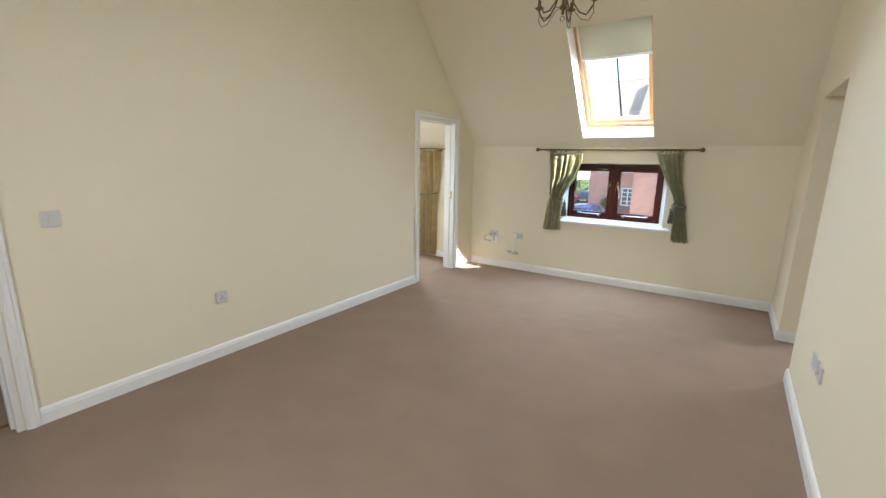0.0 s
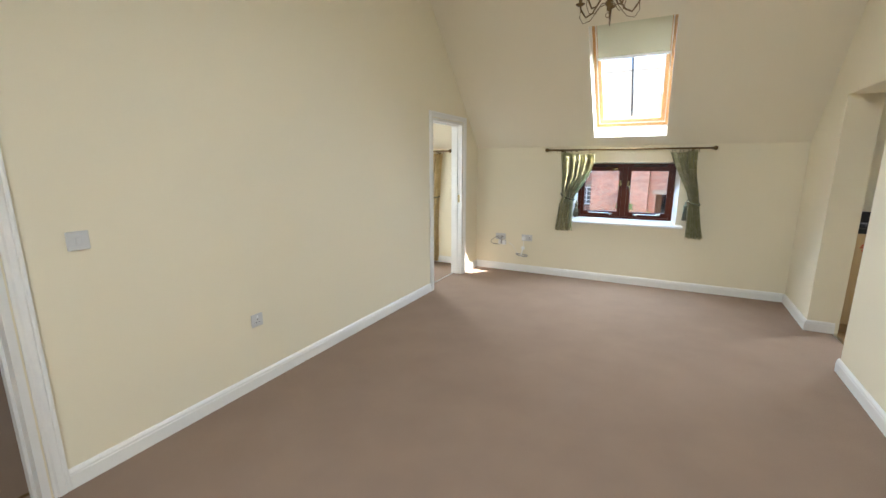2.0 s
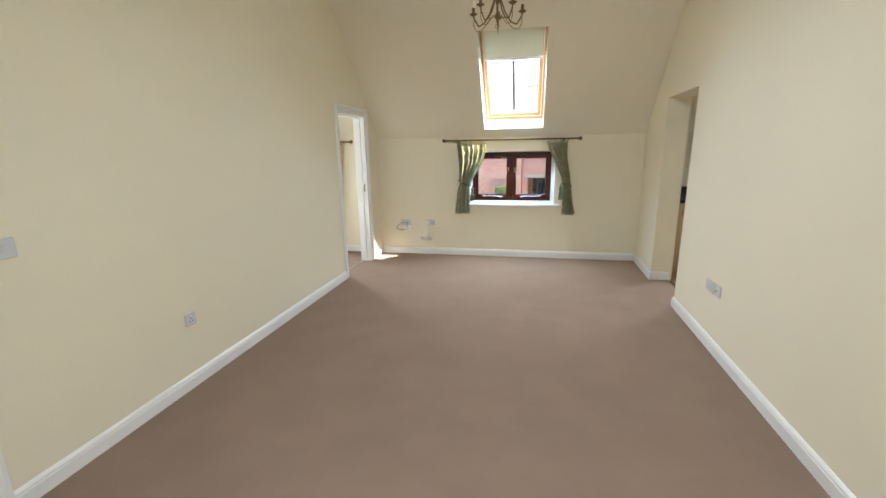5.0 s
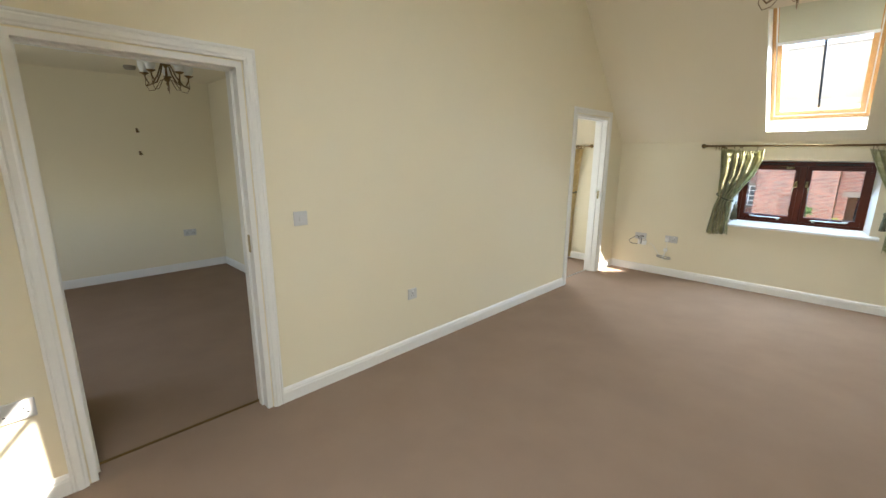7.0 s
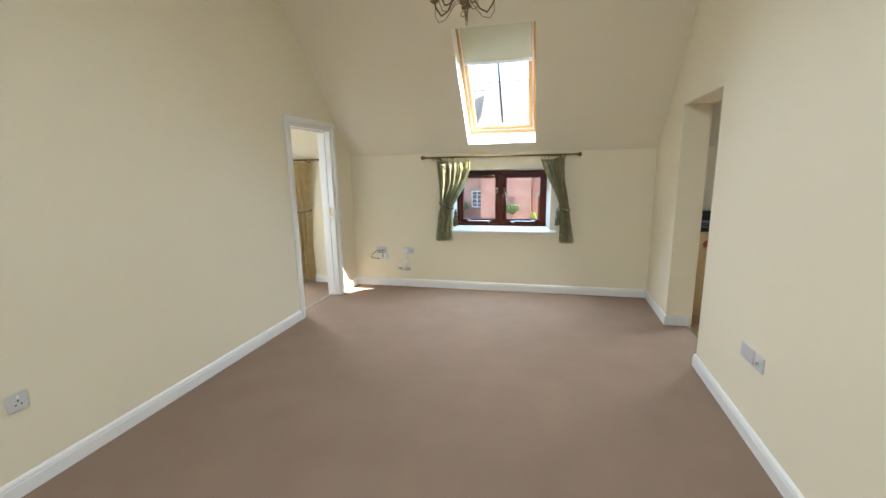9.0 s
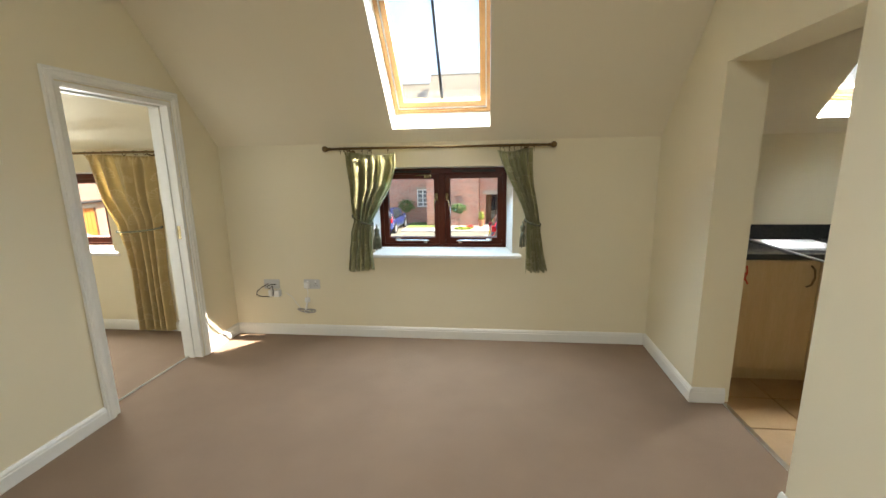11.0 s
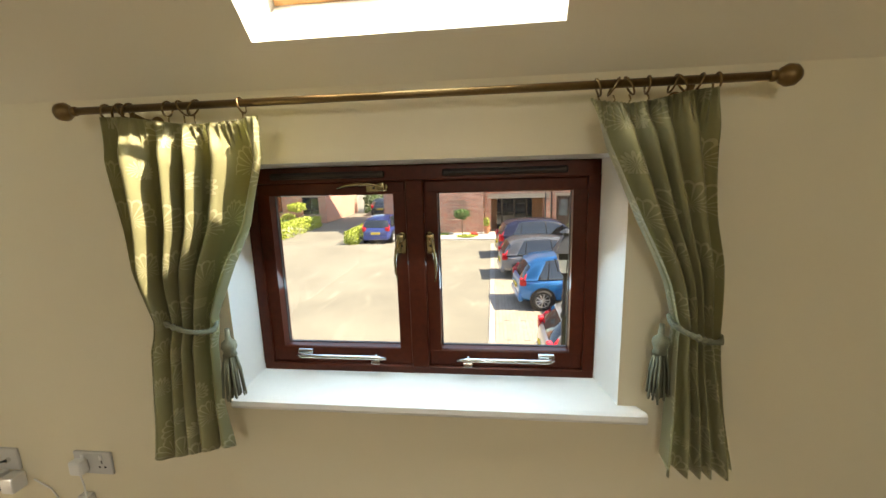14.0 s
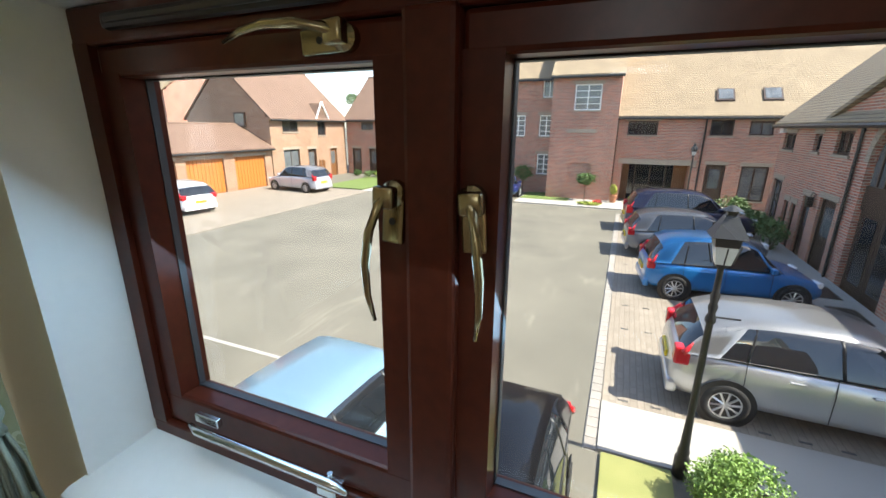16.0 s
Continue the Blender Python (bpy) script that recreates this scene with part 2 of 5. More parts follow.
structure("wall_kitchen_south", B(3.83, 6.4, -3.4, -3.2, 0, TOP), CREAM, "plain cream kitchen wall", "wall")

# ---- trims ----
def skirting(name, a, b, n):
    """A moulded skirting board on the floor from a to b (x, y), standing out along n."""
    bm = bmesh.new()
    prof = [(0, 0), (0.018, 0), (0.018, 0.068), (0.015, 0.073), (0.015, 0.082), (0.009, 0.093), (0.004, 0.098), (0, 0.098)]
    ends = [[bm.verts.new((p[0] + n[0] * d, p[1] + n[1] * d, z)) for d, z in prof] for p in (a, b)]
    for k in range(len(prof)):
        bm.faces.new((ends[0][k], ends[0][(k + 1) % 8], ends[1][(k + 1) % 8], ends[1][k]))
    bm.faces.new(ends[0][::-1])
    bm.faces.new(ends[1])
    return structure(name, bm, WHITE, "white gloss moulded skirting board", "baseboard")


for a, b, n in (((0, 0), (0, -0.425), (1, 0)), ((0, -1.395), (0, -4.855), (1, 0)), ((0, -5.865), (0, BACK), (1, 0)),
                ((0.0182, 0), (3.60, 0), (0, -1)), ((3.62, 0), (3.605, -0.883), (-1, 0)), ((3.605, -0.865), (3.80, -0.865), (0, -1)),
                ((3.59, -1.737), (3.499, BACK), (-1, 0)), ((3.59, -1.755), (3.80, -1.755), (0, 1)), ((0.0182, BACK), (3.48, BACK), (0, 1)),
                ((-3.88, -3.88), (-3.88, BACK), (1, 0)), ((-3.8618, -3.88), (-0.15, -3.88), (0, -1)), ((-3.86, 0), (-0.17, 0), (0, -1)),
                ((-0.15, 0), (-0.15, -0.425), (-1, 0)), ((-3.88, 0), (-3.88, -3.78), (1, 0))):
    skirting("baseboard", a, b, n)


def doorway(name, y0, y1, h, hinge_y):
    """Lining, stops, architraves on both faces and the leaf of a doorway in the west wall; y0 < y1."""
    e = tagged(new(name), "white gloss panelled doorway with moulded architrave", "door", kind="structure")
    t = 0.028
    for nm, bm in (("jamb", B(-0.152, 0.002, y0 - 0.001, y0 + t, 0, h)), ("jamb", B(-0.152, 0.002, y1 - t, y1 + 0.001, 0, h)),
                   ("head", B(-0.151, 0.001, y0 + t, y1 - t, h - t, h + 0.001)),
                   ("door_stop", B(-0.10, -0.06, y0 + t, y0 + t + 0.012, 0, h - t)), ("door_stop", B(-0.10, -0.06, y1 - t - 0.012, y1 - t, 0, h - t)),
                   ("door_stop", B(-0.10, -0.06, y0 + t, y1 - t, h - t - 0.012, h - t))):
        part(nm, bm, WHITE, e)
    prof = [(0.008, 0), (0.008, 0.012), (0.018, 0.014), (0.026, 0.020), (0.046, 0.020), (0.054, 0.014), (0.060, 0.018), (0.068, 0.018), (0.070, 0.0)]
    for x, s in ((0.0, 1), (-0.15, -1)):
        bm = bmesh.new()
        path = [(y0, 0, -1, 0), (y0, h, -1, 1), (y1, h, 1, 1), (y1, 0, 1, 0)]
        rings = [[bm.verts.new((x + s * (d + 0.002), y + sy * w, z + sz * w)) for w, d in prof] for y, z, sy, sz in path]
        for P, Q in zip(rings, rings[1:]):
            for k in range(len(prof)):
                bm.faces.new((P[k], P[(k + 1) % 9], Q[(k + 1) % 9], Q[k]))
        bm.faces.new(rings[0][::-1])
        bm.faces.new(rings[-1])
        part("architrave", bm, WHITE, e)
    s = 1 if hinge_y > (y0 + y1) / 2 else -1
    # leaf, folded back at right angles into the room beyond
    ya = y0 + 0.030 - 0.04 if s < 0 else y1 + 0.01 - 0.04
    leaf = part("leaf", B(-0.93, -0.175, ya, ya + 0.04, 0.012, h - 0.035, bevel=0.002), WHITE, e)
    for z in (0.22, 1.0, 1.75):
        bm = B(-0.165, -0.10, y0 + t if s < 0 else y1 - t - 0.003, y0 + t + 0.003 if s < 0 else y1 - t, z - 0.05, z + 0.05)
        sweep(bm, [(-0.165, y0 + t + 0.004 if s < 0 else y1 - t - 0.004, z - 0.05), (-0.165, y0 + t + 0.004 if s < 0 else y1 - t - 0.004, z + 0.05)], 0.006)
        part("hinge", bm, BRASS, e, "small brass hinge")
    yk = y1 - t if s < 0 else y0 + t
    part("strike_plate", B(-0.055, -0.03, min(yk, yk - s * -0.003), max(yk, yk - s * -0.003) + 0.0005, 0.98, 1.08), BRASS, e, "small brass strike plate")
    return e


doorway("door_1", -5.795, -4.925, 1.985, -5.795)
doorway("door_2", -1.325, -0.495, 1.985, -1.325)
for y0, y1, x in ((-5.767, -4.953, -0.13), (-1.297, -0.523, -0.12)):
    bm = sweep(bmesh.new(), [(x, y0, 0.002), (x, y1, 0.002)], 0.009)
    tagged(part("threshold_strip", bm, CHROME if x == -0.12 else OLDBRASS), "slim metal carpet strip across the doorway", "threshold strip", kind="structure")
tagged(part("threshold_strip", B(3.785, 3.815, -1.736, -0.884, 0, 0.006, bevel=0.002), CHROME), "grey metal strip between carpet and tiles", "threshold strip", kind="structure")


# ---- wall fittings ----
HOLE = BLACK
PLATE = mat("grey_white_plate", (0.60, 0.60, 0.59), 0.4, vary=0.02, bump=0)
FLEX = mat("grey_flex", (0.42, 0.40, 0.38), 0.5, vary=0.05, bump=0)


def socket(name, place, rz, gangs=1, face="socket", label="", group="wall plates"):
    """A moulded wall plate facing -y before it is turned; face: socket, switch, blank or aerial."""
    w = 0.086 if gangs == 1 else 0.146
    e = thing(name, place, label, "switch" if face == "switch" else "socket", group, rz)
    part("plate", B(-w / 2, w / 2, -0.011, 0.0, -0.043, 0.043, bevel=0.004), PLATE, e)
    for g in range(gangs):
        cx = 0 if gangs == 1 else (-0.036 + 0.072 * g)
        if face == "switch":
            part("rocker", B(cx - 0.011, cx + 0.011, -0.016, -0.010, -0.018, 0.018, bevel=0.002), PLATE, e)
        elif face == "socket":
            part("rocker", B(cx - 0.006, cx + 0.006, -0.015, -0.010, 0.016, 0.034, bevel=0.0015), PLASTIC, e)
            for dx, z0, z1, hw in ((0, 0.0, 0.011, 0.0025), (-0.011, -0.016, -0.010, 0.004), (0.011, -0.016, -0.010, 0.004)):
                part("pin_hole", B(cx + dx - hw, cx + dx + hw, -0.0116, -0.0105, z0, z1), HOLE, e)
        elif face == "aerial":
            part("outlet", lathe(bmesh.new(), [(0.009, 0), (0.009, 0.012), (0.006, 0.012), (0.005, 0.006)], 10, pose(cx, -0.010, 0, 90)), CHROME, e)
    return e


socket("light_switch", (0.0, -4.662, 1.149), 90, 1, "switch", "white plastic light switch on the cream wall")
socket("wall_socket", (0.0, -3.779, 0.463), 90, 1, "socket", "white plastic single socket above the skirting")
socket("wall_socket", (0.0, -5.99, 0.47), 90, 2, "socket", "white plastic double socket beside the bedroom door")
socket("wall_socket", (3.5755, -2.553, 0.475), -90, 2, "blank", "white double blanking plate low on the wall")
socket("wall_socket", (3.573, -2.69, 0.475), -90, 1, "aerial", "white plastic telephone outlet beside the blanking plate")
socket("wall_socket", (-3.88, -4.298, 0.494), 90, 2, "socket", "white plastic double socket on the bedroom wall")
tv = socket("aerial_plate", (0.372, 0.0, 0.475), 0, 2, "aerial", "white aerial plate with black leads and plugs")
for dx, dz, w in ((0.0, -0.075, 0.036), (0.058, -0.078, 0.05)):
    bm = B(dx - w / 2, dx + w / 2, -0.055, -0.002, dz - 0.03, dz + 0.03, bevel=0.005)
    part("adaptor", bm, PLASTIC, tv)
part("lead", sweep(bmesh.new(), [(-0.036, -0.02, 0.0), (-0.06, -0.05, -0.01), (-0.115, -0.06, -0.05), (-0.13, -0.05, -0.085), (-0.10, -0.045, -0.105), (-0.015, -0.04, -0.108)], 0.0035), BLACK, tv, "looping black aerial lead", smooth=True)
part("lead", sweep(bmesh.new(), [(0.036, -0.02, 0.0), (0.02, -0.055, 0.012), (-0.02, -0.06, -0.01), (0.0, -0.06, -0.03), (0.03, -0.06, 0.0), (0.035, -0.058, -0.05), (0.03, -0.05, -0.095)], 0.004), BLACK, tv, "short black twisted lead")
part("connector", sweep(bmesh.new(), [(-0.036, -0.010, 0.0), (-0.036, -0.04, 0.002)], 0.007), CHROME, tv)
so = socket("wall_socket", (0.75, 0.0, 0.48), 0, 2, "socket", "white double socket with a plugged-in lead")
part("plug", B(-0.062, -0.014, -0.045, -0.012, -0.028, 0.022, bevel=0.006), PLASTIC, so)
part("flex", sweep(bmesh.new(), [(-0.038, -0.03, -0.028), (-0.036, -0.025, -0.08), (-0.045, -0.02, -0.13), (-0.05, -0.02, -0.15)], 0.003), PLASTIC, so)
jb = thing("cable_bundle", (0.70, 0.0, 0.26), "small white cable clip with a tied bundle of grey flex", "cable")
part("clip", B(-0.022, 0.022, -0.03, 0.0, 0.055, 0.095, bevel=0.005), PLASTIC, jb)
part("sleeve", sweep(bmesh.new(), [(0.004, -0.028, 0.07), (-0.004, -0.038, 0.02), (-0.012, -0.040, -0.012)], 0.0085, 8), PLASTIC, jb, smooth=True)
for k in range(4):
    a = 0.085 - 0.012 * k
    loop = [(-0.012 + a * math.cos(t), -0.020 - 0.006 * k + 0.006 * math.sin(2 * t), -0.022 + 0.016 * math.sin(t) * (0.5 + abs(math.cos(t))) - 0.07 * (a * math.cos(t))) for t in np.linspace(0, 6.283, 25)]
    part("flex", sweep(bmesh.new(), loop, 0.0042, 6), FLEX, jb, "grey coiled flex", smooth=True)
part("tie", sweep(bmesh.new(), [(-0.012 + 0.004 * math.cos(t), -0.030 + 0.026 * math.cos(t), -0.022 + 0.020 * math.sin(t)) for t in np.linspace(0, 6.283, 15)], 0.004, 6), PLASTIC, jb)
part("tail", sweep(bmesh.new(), [(-0.06, -0.02, -0.012), (-0.10, -0.012, 0.03), (-0.15, -0.006, 0.10), (-0.205, -0.012, 0.14)], 0.003, 6), PLASTIC, jb)


# ---- windows ----
DARKVENT = mat("brown_vent_plastic", (0.020, 0.010, 0.008), 0.4, vary=0.05, bump=0)
SPACER = mat("grey_glazing_spacer", (0.05, 0.055, 0.06), 0.5, 0.0, vary=0.03, bump=0)


def ring(bm, x0, x1, z0, z1, w, y0, y1, bevel=0.004, wt=None, wb=None):
    wt, wb = wt or w, wb or w
    box(bm, x0, x1, y0, y1, z0, z0 + wb, bevel)
    box(bm, x0, x1, y0, y1, z1 - wt, z1, bevel)
    box(bm, x0, x0 + w, y0 + 0.0004, y1 - 0.0004, z0 + wb - bevel, z1 - wt + bevel, 0)
    box(bm, x1 - w, x1, y0 + 0.0004, y1 - 0.0004, z0 + wb - bevel, z1 - wt + bevel, 0)
    return bm


def espag(parent, place, rz_tilt, lift=0.0, mirror=1):
    """A brass window fastener: rose, boss, neck and a long tapered lever hanging down."""
    m = pose(*place, 0, rz_tilt, 0) @ Matrix.Diagonal((0.85 * mirror, 0.85, 0.88, 1))
    bm = box(bmesh.new(), -0.015, 0.015, -0.010, 0, -0.05, 0.012, 0.003)
    lathe(bm, [(0.016, 0), (0.016, 0.012), (0.010, 0.018)], 14, pose(0, 0, 0.012, 90))
    for v in bm.verts:
        v.co = m @ v.co
    rose = part("fastener", bm, BRASS, parent, "polished brass window fastener")
    bm = bmesh.new()
    pts = [(0.0, -0.02, 0.02), (-0.008, -0.032, 0.0), (-0.014, -0.042, -0.03), (-0.017, -0.045, -0.07), (-0.014, -0.042, -0.11), (-0.006, -0.036, -0.145)]
    sweep(bm, pts, 0, 8, [0.005, 0.0065, 0.006, 0.0055, 0.0045, 0.0025])
    box(bm, -0.018, 0.010, -0.032, -0.014, -0.004, 0.022, 0.004)
    for v in bm.verts:
        v.co = m @ v.co
    part("lever", bm, BRASS, rose, smooth=True)
    part("keyhole", lathe(bmesh.new(), [(0.0045, 0), (0.0045, 0.0012)], 8, m @ pose(0, -0.010, -0.022, 90)), BLACK, rose)


def stay(parent, x0, x1, z, s):
    """A casement stay lying along the bottom of a sash."""
    bm = bmesh.new()
    sweep(bm, [(x0, 0.075, z + 0.004), (x0 + s * 0.02, 0.072, z), (x1 - s * 0.03, 0.072, z), (x1, 0.070, z - 0.002)], 0, 6, [0.0035, 0.0075, 0.0075, 0.004])
    st = part("stay", bm, CHROME, parent, "chromed casement stay", smooth=True)
    xe = x1 - s * 0.05
    bm = box(bmesh.new(), min(xe, xe + s * 0.03), max(xe, xe + s * 0.03), 0.068, 0.094, z - 0.022, z - 0.008, 0.002)
    lathe(bm, [(0.004, 0), (0.004, 0.02)], 8, pose(xe + s * 0.015, 0.08, z - 0.012))
    part("pin", bm, CHROME, st)
    part("pivot_plate", B(min(x0, x0 + s * 0.05), max(x0, x0 + s * 0.05), 0.084, 0.0942, z + 0.003, z + 0.018, bevel=0.002), CHROME, st)


def casement_window(name, x0, x1, z0, z1, label, full=True):
    """A two-light mahogany-brown window in the north wall, its inner face at y = 0.095."""
    e = tagged(new(name), label, "window", kind="structure")
    part("window_frame", ring(bmesh.new(), x0, x1, z0, z1, 0.034, 0.095, 0.165, wt=0.048, wb=0.040), MAHOG, e)
    xm = (x0 + x1) / 2
    part("mullion", B(xm - 0.028, xm + 0.028, 0.088, 0.165, z0 + 0.036, z1 - 0.044, bevel=0.006), MAHOG, e)
    for a, b in ((x0 + 0.034, xm - 0.028), (xm + 0.028, x1 - 0.034)):
        za, zb = z0 + 0.040, z1 - 0.048
        sash = part("sash", ring(bmesh.new(), a, b, za, zb, 0.040, 0.104, 0.16, 0.006, wb=0.058), MAHOG, e)
        part("spacer", ring(bmesh.new(), a + 0.038, b - 0.038, za + 0.056, zb - 0.038, 0.004, 0.138, 0.150, 0.0005), SPACER, sash)
        pane = part("pane", B(a + 0.036, b - 0.036, 0.133, 0.137, za + 0.054, zb - 0.036), GLASS, sash)
        pane.visible_shadow = False
        if full:
            bm = B(a + 0.06, b - 0.06, 0.080, 0.0952, z1 - 0.036, z1 - 0.016, bevel=0.006)
            box(bm, a + 0.075, b - 0.075, 0.076, 0.082, z1 - 0.030, z1 - 0.022, 0.002)
            part("trickle_vent", bm, DARKVENT, e, "dark brown slotted trickle vent")
    if full:
        espag(e, (xm - 0.044, 0.104, z0 + 0.46), 4, mirror=1)
        espag(e, (xm + 0.044, 0.104, z0 + 0.46), -4, mirror=-1)
        espag(e, (xm - 0.105, 0.104, z1 - 0.066), 88, mirror=1)
        stay(e, x0 + 0.13, xm - 0.11, z0 + 0.076, 1)
        stay(e, x1 - 0.12, xm + 0.12, z0 + 0.076, -1)
    return e


casement_window("window_1", 1.375, 2.462, 0.79, 1.478, "two-light mahogany-brown casement window with brass fasteners")
casement_window("window_2", -2.285, -1.20, 0.79, 1.478, "mahogany-brown casement window in the neighbouring room", False)


def sill(x0, x1, xf0, xf1):
    bm = bmesh.new()
    prof = [(0.0965, 0.806), (-0.022, 0.764), (-0.034, 0.758), (-0.036, 0.742), (-0.028, 0.730), (0.0, 0.730), (0.0965, 0.788)]
    cut = lambda y, i: (x0, x1)[i] if y > 0.05 else (xf0, xf1)[i]
    rows = [[bm.verts.new((cut(y, i), y, z)) for y, z in prof] for i in (0, 1)]
    for k in range(7):
        bm.faces.new((rows[0][k], rows[0][(k + 1) % 7], rows[1][(k + 1) % 7], rows[1][k]))
    bm.faces.new(rows[0][::-1])
    bm.faces.new(rows[1])
    return structure("window_sill", bm, WHITE, "white gloss painted window board with rounded nose", "window sill")


sill(1.372, 2.466, 1.325, 2.585)
sill(-2.29, -1.195, -2.36, -1.09)


# ---- roof windows ----
BLIND = mat("cream_roller_blind", (0.62, 0.62, 0.46), 0.85, vary=0.03, scale=3, grain=300, bump=0.2)


def roof_window(name, x0, x1, r0, r1, sign, cover, label):
    """A pine-framed roof window at the outer mouth of its reveal, with a roller blind drawn down by `cover` of its height."""
    e = tagged(new(name), label, "window", kind="structure")
    base = (0, -r0, EAVE + SLOPE * r0) if sign > 0 else (0, BACK + r0, EAVE + SLOPE * r0)
    up = Vector((0, -sign * 0.677, 0.736))
    nn = Vector((0, sign * SN.y, SN.z))
    L = (r1 - r0) * 1.477
    put = lambda bm: [setattr(v, "co", Vector((v.co.x, 0, 0)) + Vector(base) + up * v.co.z + nn * v.co.y) for v in bm.verts] and bm
    part("frame", put(ring(bmesh.new(), x0 + 0.001, x1 - 0.001, 0.001, L - 0.001, 0.026, 0.19, 0.285, 0.002)), PINE, e, "varnished pine frame")
    sash = part("sash", put(ring(bmesh.new(), x0 + 0.027, x1 - 0.027, 0.027, L - 0.027, 0.050, 0.215, 0.275, 0.003, wb=0.055)), PINE, e)
    pane = part("pane", put(B(x0 + 0.055, x1 - 0.055, 0.250, 0.254, 0.06, L - 0.055)), DUSTY, e)
    pane.visible_shadow = False
    xm = (x0 + x1) / 2
    part("glazing_bar", put(B(xm - 0.010, xm + 0.010, 0.256, 0.275, 0.05, L - 0.05)), SPACER, e, "grey outer glazing bar")
    part("lining_trim", put(ring(bmesh.new(), x0 + 0.027, x1 - 0.027, 0.027, L - 0.027, 0.010, 0.205, 0.216, 0.001)), WHITE, e)
    if cover:
        h = L * cover
        bl = part("blind", put(B(x0 + 0.045, x1 - 0.045, 0.205, 0.208, L - 0.05 - h, L - 0.05)), BLIND, e, "cream roller blind part drawn")
        part("bottom_bar", put(B(x0 + 0.04, x1 - 0.04, 0.198, 0.212, L - 0.05 - h - 0.03, L - 0.05 - h, bevel=0.003)), WHITE, bl)
        part("cassette", put(B(x0 + 0.03, x1 - 0.03, 0.185, 0.225, L - 0.075, L - 0.03, bevel=0.006)), WHITE, bl)
    return e


roof_window("roof_window_1", 1.557, 2.324, 0.09, 1.0, 1, 0.30, "pine roof window with cream blind part drawn")
# Kitchen blind is added to keep its sun off the main room floor.
roof_window("roof_window_2", 4.62, 5.387, 0.09, 1.0, 1, 0.62, "pine roof window above the kitchen worktop")
# Unseen; added where its sun patch falls on the west wall by door_1.
roof_window("roof_window_3", 1.74, 2.50, 0.36, 1.12, -1, 0.0, "pine roof window behind the walker")


# ---- curtains ----
def fabric(name, col, light, scale, rough=0.55):
    """Woven cloth with a shell-like jacquard motif of nested arcs."""
    m = mat(name, col, rough, vary=0.06, scale=9, grain=500, bump=0.3, dist=0.001)
    n, l = m.node_tree.nodes, m.node_tree.links
    p = n["Principled BSDF"]
    old = p.inputs["Base Color"].links[0].from_socket
    tc = next(q for q in n if q.type == "TEX_COORD")
    def op(kind, a, b=None, c=None):
        q = n.new("ShaderNodeMath")
        q.operation = kind
        for k, v in enumerate((a, b, c)):
            if v is None:
                continue
            if isinstance(v, (int, float)):
                q.inputs[k].default_value = v
            else:
                l.new(v, q.inputs[k])
        return q.outputs[0]
    vo = n.new("ShaderNodeTexVoronoi")
    vo.inputs["Scale"].default_value, vo.inputs["Randomness"].default_value = scale, 0.55
    l.new(tc.outputs["UV"], vo.inputs["Vector"])
    d = n.new("ShaderNodeVectorMath")
    d.operation = "SUBTRACT"
    l.new(tc.outputs["UV"], d.inputs[0])
    l.new(vo.outputs["Position"], d.inputs[1])
    sp = n.new("ShaderNodeSeparateXYZ")
    l.new(d.outputs[0], sp.inputs[0])
    ang = op("MULTIPLY", op("ARCTAN2", sp.outputs[0], op("MULTIPLY", sp.outputs[1], -1.0)), 8.0)
    r = vo.outputs["Distance"]
    scallop = op("MULTIPLY_ADD", op("ABSOLUTE", op("COSINE", ang)), 0.06, 0.43)
    rim = op("COMPARE", r, scallop, 0.026)
    rays = op("MULTIPLY", op("LESS_THAN", op("ABSOLUTE", op("COSINE", ang)), 0.36), op("LESS_THAN", r, 0.42))
    up = op("GREATER_THAN", op("MULTIPLY", sp.outputs[1], -1.0), -0.018)
    both_out = op("MULTIPLY", op("MAXIMUM", rim, rays), up)
    mix = n.new("ShaderNodeMix")
    mix.data_type = "RGBA"
    l.new(both_out, mix.inputs["Factor"])
    l.new(old, mix.inputs["A"])
    mix.inputs["B"].default_value = (*light, 1)
    l.new(mix.outputs["Result"], p.inputs["Base Color"])
    p.inputs["Sheen Weight"].default_value = 0.3
    return m


SAGE = fabric("sage_jacquard", (0.45, 0.435, 0.225), (0.62, 0.60, 0.38), 8.5)
GOLD = fabric("gold_damask", (0.74, 0.57, 0.27), (0.80, 0.66, 0.38), 6.0)
CORD = mat("sage_cord", (0.22, 0.23, 0.16), 0.8, vary=0.15, scale=60, grain=400, bump=0.6, dist=0.002)


